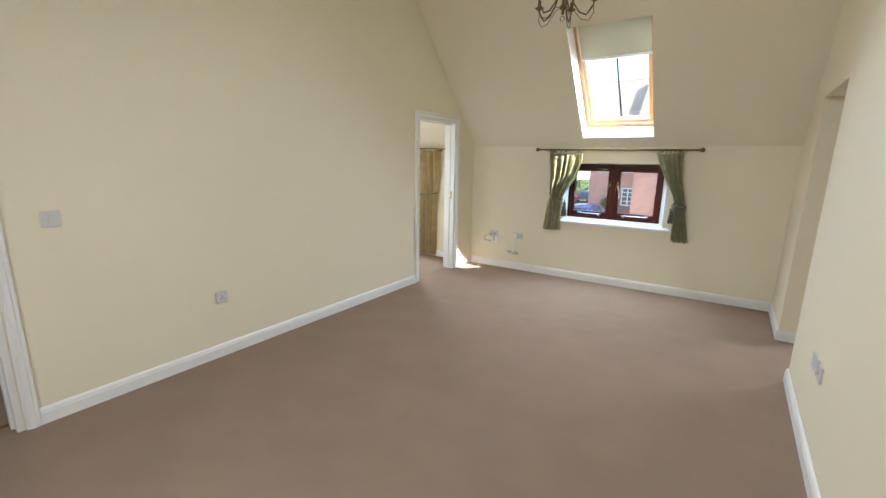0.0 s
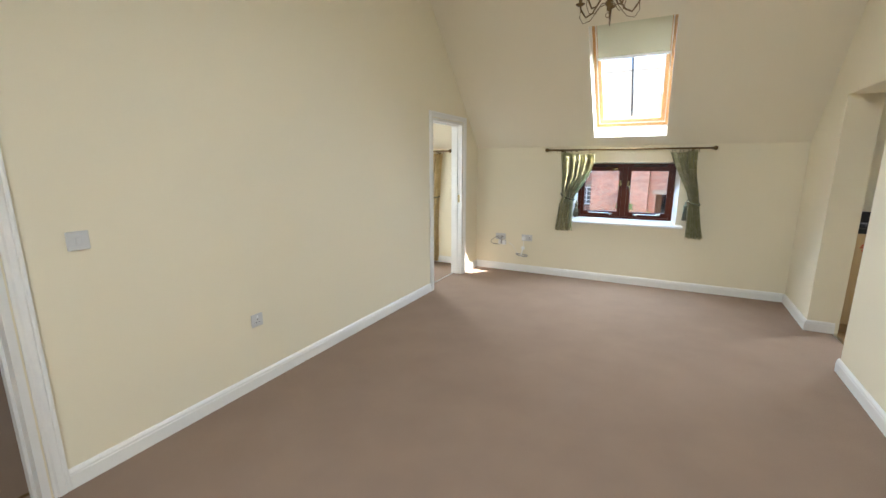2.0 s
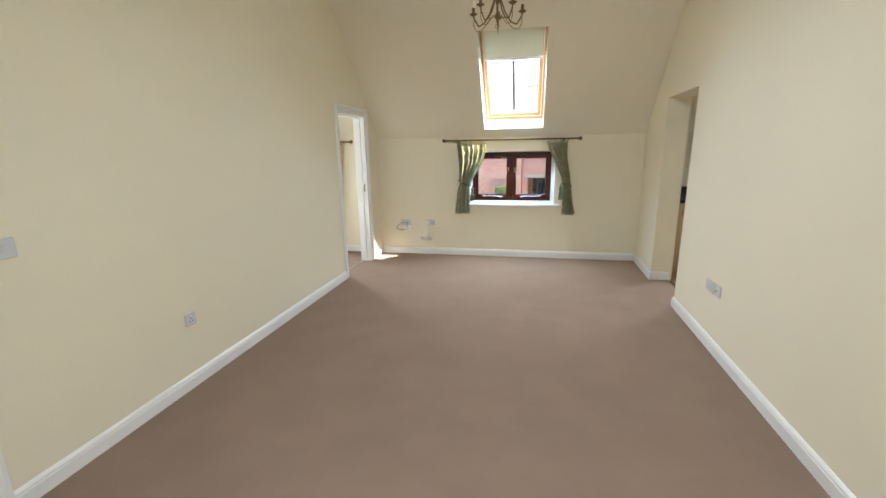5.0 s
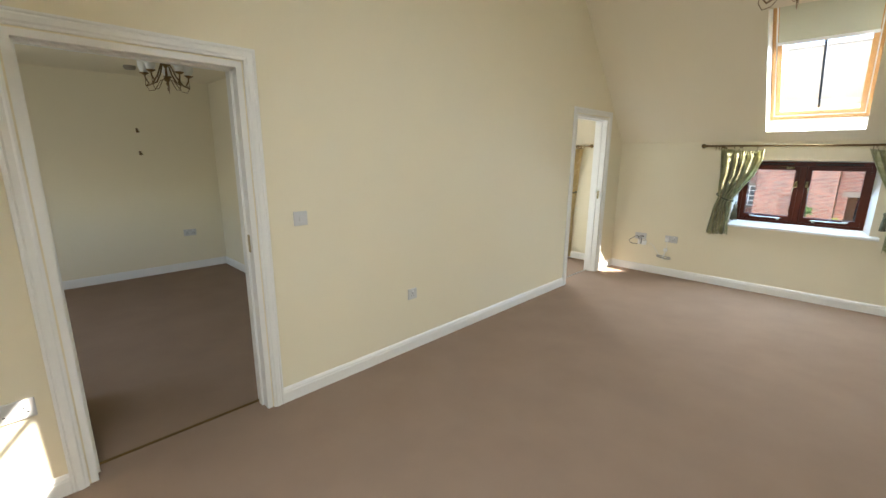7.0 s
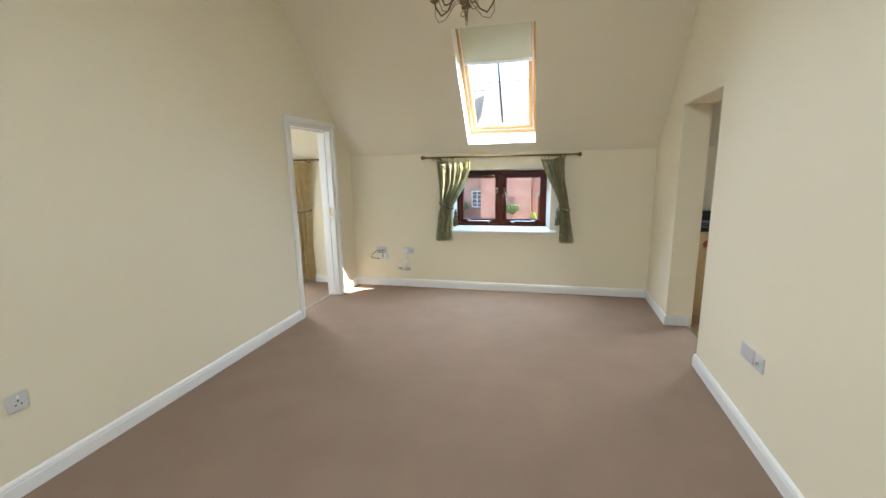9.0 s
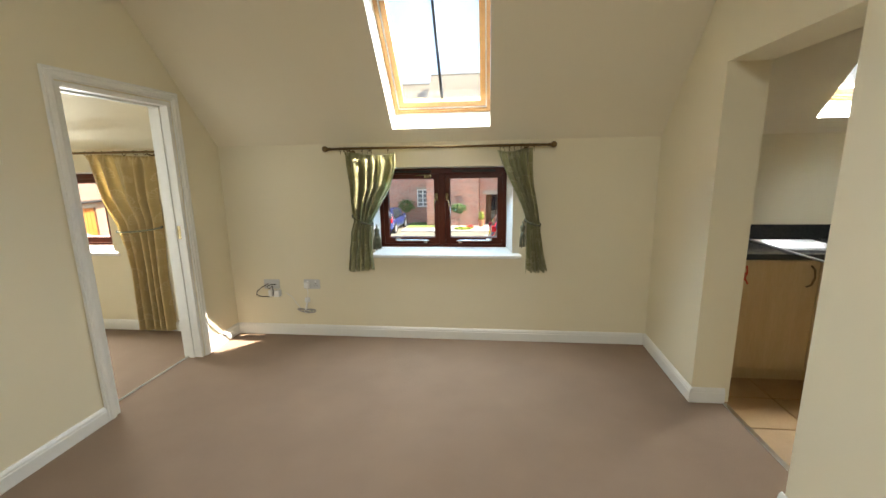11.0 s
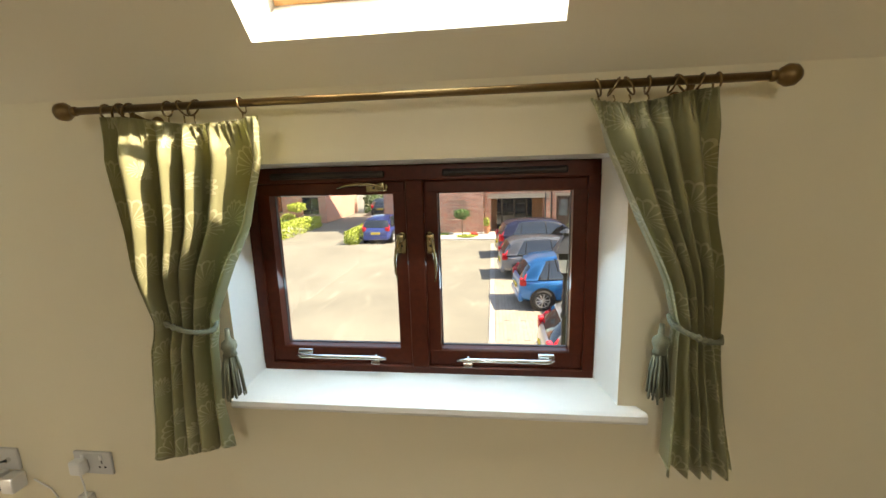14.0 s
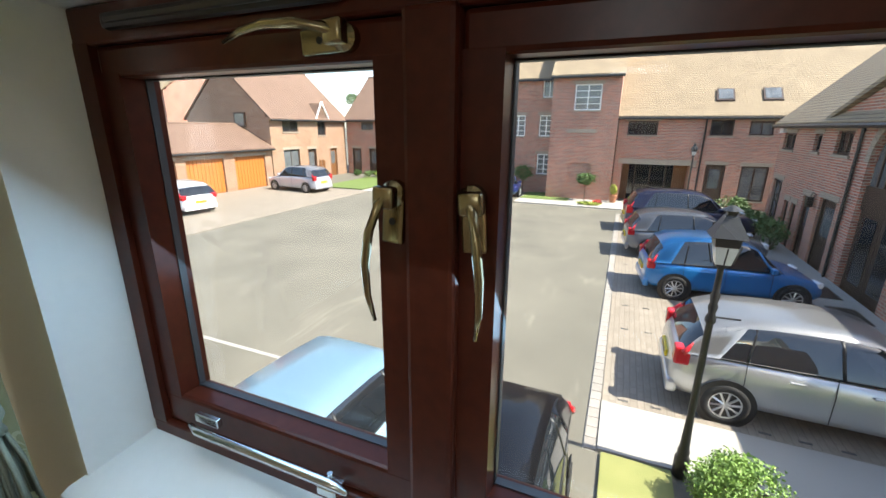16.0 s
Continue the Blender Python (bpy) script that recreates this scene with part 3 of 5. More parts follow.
def curtain(name, edges, y, folds, material, label, seed, tie=None, tassel=0, back=0.045, slant=0.0):
    """Cloth hung in folds. edges: (height, outer x, inner x, depth) from top to bottom."""
    rng = random.Random(seed)
    nu, nv = 200, 54
    zs = [q[0] for q in edges][::-1]
    f = lambda k, z: float(np.interp(z, zs, [q[k] for q in edges][::-1]))
    ph = [rng.uniform(0, 6.28) for _ in range(4)]
    e = thing(name, ((edges[0][1] + edges[0][2]) / 2, y, edges[0][0]), label, "curtain", "curtains")
    ox = e.location.copy()
    bm = bmesh.new()
    uv = bm.loops.layers.uv.new("uv")
    top, bot = edges[0][0], edges[-1][0]
    V, S = [], []
    width = abs(edges[0][2] - edges[0][1]) * 1.8
    for j in range(nv + 1):
        v = j / nv
        z = top + (bot - top) * v
        a, b, d = f(1, z), f(2, z), f(3, z)
        row, srow = [], []
        for i in range(nu + 1):
            u = i / nu
            w = u + 0.035 * math.sin(6.28 * u * 1.5 + ph[0]) + 0.012 * math.sin(9 * v + ph[1])
            th = 2 * math.pi * folds * w + ph[2] + 0.5 * math.sin(3 * v + ph[3])
            sharp = 0.8 * (math.sin(th) + 0.42 * math.sin(2 * th))
            head = max(0.0, 1 - (top - z) / 0.075)
            amp = d * (1 - 0.72 * head)
            fine = 0.010 * head * math.sin(2 * math.pi * folds * 4.7 * u + 1.5 * math.sin(7 * u))
            hem = -0.014 * math.sin(2 * math.pi * folds * w + 1.1) * v ** 6 if j == nv else 0
            row.append(bm.verts.new(Vector((a + (b - a) * u + 0.25 * amp * math.cos(2 * math.pi * folds * w), y - amp * sharp - fine - 0.01 + slant * (u - 0.5) * min(1.0, 0.35 + (top - z) / 0.15) + back * min(1.0, max(0.0, (top - z - 0.38) / 0.2)), z + hem + 0.012 * math.sin(5 * u + ph[0]) * head)) - ox))
            srow.append((u * width, (top - z)))
        V.append(row)
        S.append(srow)
    for j in range(nv):
        for i in range(nu):
            fc = bm.faces.new((V[j][i], V[j][i + 1], V[j + 1][i + 1], V[j + 1][i]))
            for lp, (jj, ii) in zip(fc.loops, ((j, i), (j, i + 1), (j + 1, i + 1), (j + 1, i))):
                lp[uv].uv = S[jj][ii]
    bmesh.ops.solidify(bm, geom=list(bm.faces), thickness=0.003)
    cloth = part("cloth", bm, material, e, smooth=True)
    if tie:
        z, a, b, rise = tie
        cx, rx = (a + b) / 2, abs(b - a) / 2 + 0.006
        pts = [(cx + rx * math.cos(t) - ox.x, y - 0.012 + back + 0.05 * math.sin(t) - ox.y, z + rise * math.cos(t) - 0.012 * math.sin(-t) - ox.z) for t in np.linspace(0, 2 * math.pi, 33)]
        cord = bmesh.new()
        for s in (0, math.pi):
            sweep(cord, [(p[0], p[1] + 0.004 * math.cos(9 * k * 0.4 + s), p[2] + 0.005 * math.sin(9 * k * 0.4 + s)) for k, p in enumerate(pts)], 0.006, 7)
        part("tieback", cord, CORD, e, "twisted sage cord tieback", smooth=True)
    if tassel:
        tx, tz = tassel
        bm = bmesh.new()
        lx, ly, lz = tx - ox.x, 0.045, tz - ox.z
        lathe(bm, [(0.006, 0.13), (0.008, 0.10), (0.020, 0.09), (0.022, 0.075), (0.016, 0.062), (0.020, 0.05)], 12, pose(lx, ly, lz))
        for k in range(46):
            t, r = rng.uniform(0, 6.28), rng.uniform(0.004, 0.024)
            sweep(bm, [(lx + 0.6 * r * math.cos(t), ly + 0.6 * r * math.sin(t), lz + 0.06), (lx + r * 1.2 * math.cos(t), ly + r * 1.2 * math.sin(t), lz), (lx + r * 1.5 * math.cos(t), ly + r * 1.4 * math.sin(t), lz - 0.075 + rng.uniform(-0.008, 0.008))], 0.0028, 4)
        part("tassel", bm, CORD, e, "grey-green fringed tassel", smooth=True)
    return e


curtain("curtain", [(1.602, 1.185, 1.580, 0.034), (1.50, 1.195, 1.575, 0.046), (1.33, 1.215, 1.520, 0.048), (1.17, 1.22, 1.42, 0.040), (1.07, 1.225, 1.36, 0.030), (0.98, 1.19, 1.34, 0.032), (0.80, 1.165, 1.335, 0.036), (0.645, 1.145, 1.345, 0.038)],
        -0.150, 5.2, SAGE, "sage green patterned curtain, tied back beside the window", 3, (1.07, 1.205, 1.36, -0.035), (1.395, 0.90), slant=0.085)
curtain("curtain", [(1.610, 2.645, 2.375, 0.030), (1.50, 2.645, 2.41, 0.042), (1.33, 2.66, 2.49, 0.040), (1.17, 2.69, 2.575, 0.032), (1.05, 2.71, 2.615, 0.027), (0.95, 2.725, 2.61, 0.030), (0.80, 2.755, 2.61, 0.036), (0.645, 2.79, 2.605, 0.038)],
        -0.112, 5.2, SAGE, "sage green patterned curtain, tied back and partly shaded", 8, (1.045, 2.72, 2.61, -0.02), (2.59, 0.92))
curtain("curtain", [(1.63, -0.50, -1.19, 0.03), (1.3, -0.55, -1.12, 0.034), (1.0, -0.6, -1.02, 0.034), (0.6, -0.62, -0.96, 0.036), (0.03, -0.62, -0.98, 0.04)],
        -0.085, 5.0, GOLD, "long gold damask curtain gathered beside a window", 5, (0.98, -0.59, -1.03, 0.02))


def curtain_pole(x0, x1, z, ring_xs, label):
    e = thing("curtain_pole", ((x0 + x1) / 2, -0.09, z), label, "curtain pole")
    c = (x0 + x1) / 2
    part("pole", sweep(bmesh.new(), [(x0 - c, 0, 0), (x1 - c, 0, 0)], 0.0100, 14), OLDBRASS, e, smooth=True)
    for s, x in ((-1, x0), (1, x1)):
        m = pose(x - c, 0, 0, 0, 90 * s, 0) @ Matrix.Diagonal((0.85, 0.85, 0.85, 1))
        part("finial", lathe(bmesh.new(), [(0.012, -0.01), (0.015, -0.004), (0.015, 0.006), (0.010, 0.010), (0.020, 0.018), (0.029, 0.034), (0.027, 0.052), (0.016, 0.064), (0.0, 0.067)], 18, m), OLDBRASS, e, "ball finial", smooth=True)
    for x in (x0 + 0.17, x1 - 0.17):
        bm = sweep(bmesh.new(), [(x - c, 0.0895, -0.03), (x - c, 0.04, -0.028), (x - c, 0.0, -0.016)], 0.007)
        lathe(bm, [(0.019, 0), (0.019, 0.006), (0.012, 0.010)], 14, pose(x - c, 0.0898, -0.03, 90))
        part("bracket", bm, OLDBRASS, e)
    for k, x in enumerate(ring_xs):
        bm = bmesh.new()
        tilt = 0.012 * math.sin(k * 2.3)
        pts = [(x - c + tilt * math.sin(t), 0.019 * math.cos(t), -0.006 + 0.019 * math.sin(t)) for t in np.linspace(0, 6.283, 20)]
        sweep(bm, pts, 0.0026, 6)
        r = part("ring", bm, OLDBRASS, e, smooth=True)
        part("hook", sweep(bmesh.new(), [(x - c, 0, -0.025), (x - c + 0.003, -0.004, -0.036), (x - c, 0, -0.045)], 0.002, 5), BRASS, r)
    return e


curtain_pole(1.025, 2.775, 1.645, (1.12, 1.155, 1.17, 1.185, 1.30, 1.345, 1.375, 1.51, 2.40, 2.435, 2.47, 2.51, 2.565, 2.585, 2.62, 2.66), "antique brass curtain pole with ball finials")
curtain_pole(-2.6, -0.42, 1.655, (-0.5, -0.6, -0.7, -0.8, -0.9, -1.0, -1.1, -1.17), "antique brass curtain pole in the side room")


# ---- chandeliers ----
BULB = mat("frosted_bulb", (0.80, 0.77, 0.70), 0.3, vary=0.02, bump=0)
FROST = mat("frosted_glass_shade", (0.78, 0.79, 0.76), 0.35, vary=0.05, bump=0)


def chandelier(place, arms, r, ceiling, shades, label):
    e = thing("chandelier", place, label, "chandelier")
    h = ceiling - place[2]
    prof = [(0.0, 0.055), (0.008, 0.06), (0.012, 0.075), (0.006, 0.085), (0.022, 0.10), (0.026, 0.115), (0.010, 0.135), (0.008, 0.20), (0.020, 0.215), (0.012, 0.24), (0.006, 0.27), (0.004, 0.28)]
    part("column", lathe(bmesh.new(), prof, 14), OLDBRASS, e, smooth=True)
    links = bmesh.new()
    z = 0.28
    k = 0
    while z < h - 0.05:
        pts = [((0.009 * math.cos(t) if k % 2 else 0), (0 if k % 2 else 0.009 * math.cos(t)), z + 0.018 + 0.018 * math.sin(t)) for t in np.linspace(0, 6.283, 13)]
        sweep(links, pts, 0.0022, 5)
        z += 0.031
        k += 1
    part("chain", links, OLDBRASS, e)
    part("ceiling_rose", lathe(bmesh.new(), [(0.008, h - 0.06), (0.03, h - 0.045), (0.055, h - 0.012), (0.058, h)], 18), OLDBRASS, e, smooth=True)
    part("ring", sweep(bmesh.new(), [(0.016 * math.cos(t), 0, 0.032 + 0.016 * math.sin(t)) for t in np.linspace(0, 6.283, 15)], 0.0025, 6), OLDBRASS, e)
    for a in range(arms):
        t = 2 * math.pi * a / arms + 0.35
        c, s = math.cos(t), math.sin(t)
        q = lambda rr, zz: (rr * c, rr * s, zz)
        arm = part("arm", sweep(bmesh.new(), [q(0.012, 0.33), q(0.03, 0.24), q(0.07, 0.14), q(0.12, 0.07), q(0.17, 0.05), q(r * 0.85, 0.075), q(r * 0.97, 0.115), q(r, 0.15)], 0.006, 8), OLDBRASS, e, smooth=True)
        part("scroll", sweep(bmesh.new(), [q(r * 0.97, 0.13), q(r, 0.06), q(r * 0.86, 0.012), q(r * 0.62, 0.02), q(r * 0.45, 0.06), q(r * 0.3, 0.10), q(0.02, 0.11)], 0.0028, 6), OLDBRASS, arm, smooth=True)
        m = pose(r * c, r * s, 0.15)
        part("drip_pan", lathe(bmesh.new(), [(0.006, -0.012), (0.020, -0.006), (0.036, 0.006), (0.033, 0.008), (0.014, 0.002)], 16, m), OLDBRASS, arm, smooth=True)
        if shades:
            part("shade", lathe(bmesh.new(), [(0.012, 0.0), (0.030, 0.02), (0.042, 0.06), (0.040, 0.10), (0.046, 0.13), (0.043, 0.13), (0.036, 0.09), (0.036, 0.06), (0.024, 0.02)], 16, m), FROST, arm, "frosted glass tulip shade", smooth=True)
        else:
            part("candle_tube", lathe(bmesh.new(), [(0.013, 0), (0.013, 0.055), (0.010, 0.057)], 12, m), OLDBRASS, arm, smooth=True)
            part("bulb", lathe(bmesh.new(), [(0.008, 0.055), (0.012, 0.068), (0.017, 0.085), (0.014, 0.105), (0.006, 0.125), (0.0, 0.135)], 12, m), BULB, arm, "unlit candle bulb", smooth=True)
    return e


chandelier((1.86, -2.0, 2.525), 5, 0.222, TOP, False, "antique brass five-arm chandelier with candle bulbs")
chandelier((-2.0, -4.784, 2.03), 5, 0.17, 2.4, True, "brass bedroom chandelier with frosted glass shades")

# ---- bedroom ----
for z in (1.783, 1.519):
    hk = thing("wall_hook", (-3.88, -4.716, z), "small dark hook on the bedroom wall", "hook", "bedroom hooks")
    part("plate", B(0, 0.006, -0.012, 0.012, -0.025, 0.025, bevel=0.002), OLDBRASS, hk)
    part("prong", sweep(bmesh.new(), [(0.004, 0, 0.01), (0.03, 0.004, 0.0), (0.045, 0.01, -0.012), (0.04, 0.012, -0.02)], 0.006, 6), OLDBRASS, hk)
sd = thing("smoke_alarm", (-3.2, -4.82, 2.4), "round smoke alarm on the bedroom ceiling", "smoke alarm")
part("body", lathe(bmesh.new(), [(0.055, 0), (0.055, -0.015), (0.045, -0.035), (0.02, -0.038)], 20), mat("aged_plastic", (0.35, 0.31, 0.24), 0.5), sd)

# ---- kitchen ----
MAPLE = stretched(mat("light_maple_laminate", (0.62, 0.47, 0.27), 0.4, col2=(0.52, 0.37, 0.19), scale=7, grain=50, bump=0.03), 2.5, 2.5, 0.3)
GRANITE = mat("black_worktop", (0.012, 0.012, 0.013), 0.15, col2=(0.035, 0.035, 0.035), scale=60, grain=300, bump=0.03)
TILE = mat("terracotta_beige_tile", (0.46, 0.30, 0.15), 0.35, col2=(0.36, 0.22, 0.10), scale=9, grain=90, bump=0.15, obj=0.4)
GROUT = mat("grey_grout", (0.23, 0.19, 0.15), 0.9, vary=0.1, bump=0.4)
STEEL = mat("brushed_steel", (0.34, 0.34, 0.34), 0.32, 1.0, vary=0.05, bump=0.05)
RED = mat("red_ribbon", (0.60, 0.04, 0.015), 0.6, vary=0.1)
kfloor = structure("floor_kitchen", B(3.80, 6.4, -3.2, 0, -0.25, -0.008), GROUT, "beige ceramic tiled kitchen floor", "floor")
for k in range(4):
    x0 = 3.836 + 0.6 * k
    cab = thing("base_cabinet", (x0, -0.58, 0.0), "light maple kitchen base unit with bowed dark handle", "cabinet", "kitchen units")
    part("body", B(0, 0.597, 0.0, 0.575, 0.10, 0.87), MAPLE, cab)
    part("plinth", B(0, 0.597, 0.045, 0.06, 0.0, 0.10), MAPLE, cab)
    door = part("door", B(0.002, 0.595, -0.019, -0.001, 0.105, 0.865, bevel=0.002), MAPLE, cab)
    hx = 0.545
    part("handle", sweep(bmesh.new(), [(hx, -0.018, 0.83), (hx + 0.004, -0.045, 0.81), (hx + 0.006, -0.052, 0.76), (hx - 0.004, -0.045, 0.71), (hx - 0.016, -0.02, 0.69)], 0.0065, 8), OLDBRASS, door, "bowed bronze handle", smooth=True)
wt = thing("worktop", (3.832, -0.62, 0.87), "polished black worktop with upstand", "worktop")
part("slab", B(0, 2.56, 0, 0.618, 0.0, 0.04, bevel=0.004), GRANITE, wt)
part("upstand", B(0, 2.56, 0.598, 0.618, 0.04, 0.145, bevel=0.002), GRANITE, wt)
part("end_upstand", B(0, 0.02, 0.02, 0.597, 0.04, 0.145, bevel=0.002), GRANITE, wt)
sk = thing("sink", (4.25, -0.5, 0.912), "stainless steel sink with ribbed drainer", "sink")
part("rim", ring(bmesh.new(), 0.0, 0.95, 0.0, 0.40, 0.02, 0, 0.01, 0.002), STEEL, sk)
sk.children[0].matrix_local = pose(0, 0, 0.01, -90)
sk.children[0].scale = (1, 1, -1)
for k in range(9):
    part("drainer_rib", sweep(bmesh.new(), [(0.03, 0.05 + 0.037 * k, 0.004), (0.42, 0.05 + 0.037 * k, 0.004)], 0.006, 6), STEEL, sk)
part("drainer", B(0.01, 0.45, 0.01, 0.39, 0, 0.003), STEEL, sk)
part("bowl", ring(bmesh.new(), 0.47, 0.94, 0.01, 0.39, 0.03, 0.0, 0.008, 0.002), STEEL, sk)
sk.children[-1].matrix_local = pose(0, 0, 0.009, -90)
sk.children[-1].scale = (1, 1, -1)
part("tap", sweep(bmesh.new(), [(0.70, 0.40, 0.0), (0.70, 0.40, 0.20), (0.70, 0.37, 0.26), (0.70, 0.30, 0.27), (0.70, 0.25, 0.24)], 0.011, 10), CHROME, sk, "chrome mixer tap", smooth=True)
rb = thing("ribbon", (3.99, -0.606, 0.80), "red ribbon hanging on the cabinet door", "ribbon")
part("strand", sweep(bmesh.new(), [(0, 0, 0.03), (0.004, -0.006, -0.02), (-0.012, -0.008, -0.06), (-0.03, -0.004, -0.085)], 0.005, 6), RED, rb)
part("bow", sweep(bmesh.new(), [(0.0, -0.004, -0.02), (-0.03, -0.012, -0.03), (-0.045, -0.008, -0.055), (-0.01, -0.010, -0.05), (0.012, -0.008, -0.09)], 0.006, 6), RED, rb)

# ---- outside: ground ----
GZ = -2.7


def brickwork(name, c1, c2, mortar, w=0.225, h=0.075, flat=False, rough=0.85, bump=0.5, msize=0.012):
    """Coursed pieces: bricks on walls, tiles on roofs, pavers on the ground."""
    m = mat(name, c1, rough, vary=0.12, scale=0.8, grain=30, bump=0)
    n, l = m.node_tree.nodes, m.node_tree.links
    p = n["Principled BSDF"]
    tc = next(q for q in n if q.type == "TEX_COORD")
    sep, com, add = n.new("ShaderNodeSeparateXYZ"), n.new("ShaderNodeCombineXYZ"), n.new("ShaderNodeMath")
    l.new(tc.outputs["Object"], sep.inputs[0])
    if flat:
        l.new(sep.outputs[1], com.inputs[0])
        l.new(sep.outputs[0], com.inputs[1])
    else:
        l.new(sep.outputs[0], add.inputs[0])
        l.new(sep.outputs[1], add.inputs[1])
        l.new(add.outputs[0], com.inputs[0])
        l.new(sep.outputs[2], com.inputs[1])
    br = n.new("ShaderNodeTexBrick")
    for k, v in (("Scale", 1.0), ("Brick Width", w), ("Row Height", h), ("Mortar Size", msize), ("Mortar Smooth", 0.3), ("Bias", -0.1)):
        br.inputs[k].default_value = v
    br.inputs["Color1"].default_value, br.inputs["Color2"].default_value, br.inputs["Mortar"].default_value = (*c1, 1), (*c2, 1), (*mortar, 1)
    l.new(com.outputs[0], br.inputs["Vector"])
    mix = n.new("ShaderNodeMix")
    mix.data_type, mix.blend_type = "RGBA", "MULTIPLY"
    mix.inputs["Factor"].default_value = 0.4
    no = n.new("ShaderNodeTexNoise")
    no.inputs["Scale"].default_value, no.inputs["Detail"].default_value = 1.3, 6
    l.new(tc.outputs["Object"], no.inputs["Vector"])
    rp = n.new("ShaderNodeValToRGB")
    rp.color_ramp.elements[0].position, rp.color_ramp.elements[1].position = 0.3, 0.65
    rp.color_ramp.elements[0].color = (0.62, 0.58, 0.56, 1)
    l.new(no.outputs[0], rp.inputs[0])
    l.new(br.outputs["Color"], mix.inputs["A"])
    l.new(rp.outputs[0], mix.inputs["B"])
    l.new(mix.outputs["Result"], p.inputs["Base Color"])
    b = n.new("ShaderNodeBump")
    b.invert = True
    b.inputs["Strength"].default_value, b.inputs["Distance"].default_value = bump, 0.012
    l.new(br.outputs["Fac"], b.inputs["Height"])
    l.new(b.outputs[0], p.inputs["Normal"])
    return m


BRICK = brickwork("red_brick", (0.50, 0.165, 0.095), (0.20, 0.075, 0.055), (0.50, 0.43, 0.35))
BUFF = brickwork("warm_brick", (0.36, 0.195, 0.11), (0.21, 0.095, 0.055), (0.38, 0.31, 0.23))
ROOF = brickwork("brown_roof_tiles", (0.34, 0.265, 0.165), (0.27, 0.205, 0.13), (0.13, 0.098, 0.065), 0.17, 0.10, msize=0.012)
REDROOF = brickwork("red_brown_roof_tiles", (0.23, 0.145, 0.10), (0.165, 0.10, 0.07), (0.07, 0.045, 0.033), 0.17, 0.10, msize=0.012)
TARMAC = mat("old_tarmac", (0.205, 0.19, 0.15), 0.92, col2=(0.09, 0.085, 0.07), scale=0.4, grain=45, bump=0.5, dist=0.01, spec=0.2)
tn, tl = TARMAC.node_tree.nodes, TARMAC.node_tree.links
scuff_map, scuff, scuff_ramp, scuff_mix = tn.new("ShaderNodeMapping"), tn.new("ShaderNodeTexNoise"), tn.new("ShaderNodeValToRGB"), tn.new("ShaderNodeMix")
scuff_map.inputs["Scale"].default_value = (1.5, 0.35, 1.0)
scuff.inputs["Scale"].default_value, scuff.inputs["Detail"].default_value, scuff.inputs["Distortion"].default_value = 1.6, 10, 0.5
scuff_ramp.color_ramp.elements[0].position, scuff_ramp.color_ramp.elements[1].position = 0.58, 0.74
scuff_ramp.color_ramp.elements[1].color = (0.30, 0.30, 0.30, 1)
scuff_mix.data_type = "RGBA"
scuff_mix.inputs["B"].default_value = (0.34, 0.31, 0.25, 1)
tp = tn["Principled BSDF"]
tl.new(next(q for q in tn if q.type == "TEX_COORD").outputs["Object"], scuff_map.inputs["Vector"])
tl.new(scuff_map.outputs[0], scuff.inputs["Vector"])
tl.new(scuff.outputs[0], scuff_ramp.inputs[0])
tl.new(scuff_ramp.outputs[0], scuff_mix.inputs["Factor"])
tl.new(tp.inputs["Base Color"].links[0].from_socket, scuff_mix.inputs["A"])
tl.new(scuff_mix.outputs["Result"], tp.inputs["Base Color"])
PAVER = brickwork("pale_block_paving", (0.27, 0.23, 0.178), (0.23, 0.195, 0.15), (0.17, 0.145, 0.115), 0.2, 0.1, True, msize=0.006)
SETT = mat("grey_kerb_setts", (0.33, 0.30, 0.26), 0.9, vary=0.15, scale=3, grain=60, bump=0.4, obj=0.5)
DARKSETT = mat("charcoal_setts", (0.10, 0.095, 0.09), 0.9, vary=0.15, bump=0.3, obj=0.4)
CONCRETE = mat("pale_concrete_paving", (0.37, 0.35, 0.31), 0.9, vary=0.08, scale=1.2, grain=70, bump=0.3)
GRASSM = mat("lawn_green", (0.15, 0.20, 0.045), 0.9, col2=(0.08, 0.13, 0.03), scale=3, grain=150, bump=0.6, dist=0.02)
YELLOWGRASS = mat("dry_lawn", (0.30, 0.29, 0.10), 0.9, col2=(0.18, 0.20, 0.06), scale=3, grain=150, bump=0.6, dist=0.02)
LEAF = mat("dark_green_leaves", (0.11, 0.19, 0.045), 0.6, col2=(0.04, 0.08, 0.02), scale=8, bump=0, island=1.0)
LIME = mat("lime_green_leaves", (0.38, 0.42, 0.05), 0.6, col2=(0.18, 0.24, 0.03), scale=8, bump=0, island=1.0)
FRESH = mat("fresh_green_leaves", (0.26, 0.40, 0.09), 0.6, col2=(0.13, 0.23, 0.045), scale=8, bump=0, island=1.0)
BARK = mat("bark", (0.11, 0.08, 0.055), 0.9, vary=0.2, scale=20, bump=0.6)
FLOWER = mat("red_flowers", (0.60, 0.05, 0.03), 0.6, vary=0.15, bump=0, island=0.6)
STONE = mat("buff_stone_lintel", (0.36, 0.30, 0.23), 0.85, vary=0.1, scale=4, bump=0.3)
DARKWOOD = mat("dark_stained_joinery", (0.055, 0.03, 0.02), 0.5, vary=0.15, bump=0.1)
OAKDOOR = mat("orange_oak_garage_door", (0.48, 0.17, 0.035), 0.5, col2=(0.38, 0.12, 0.02), scale=4, bump=0.1)
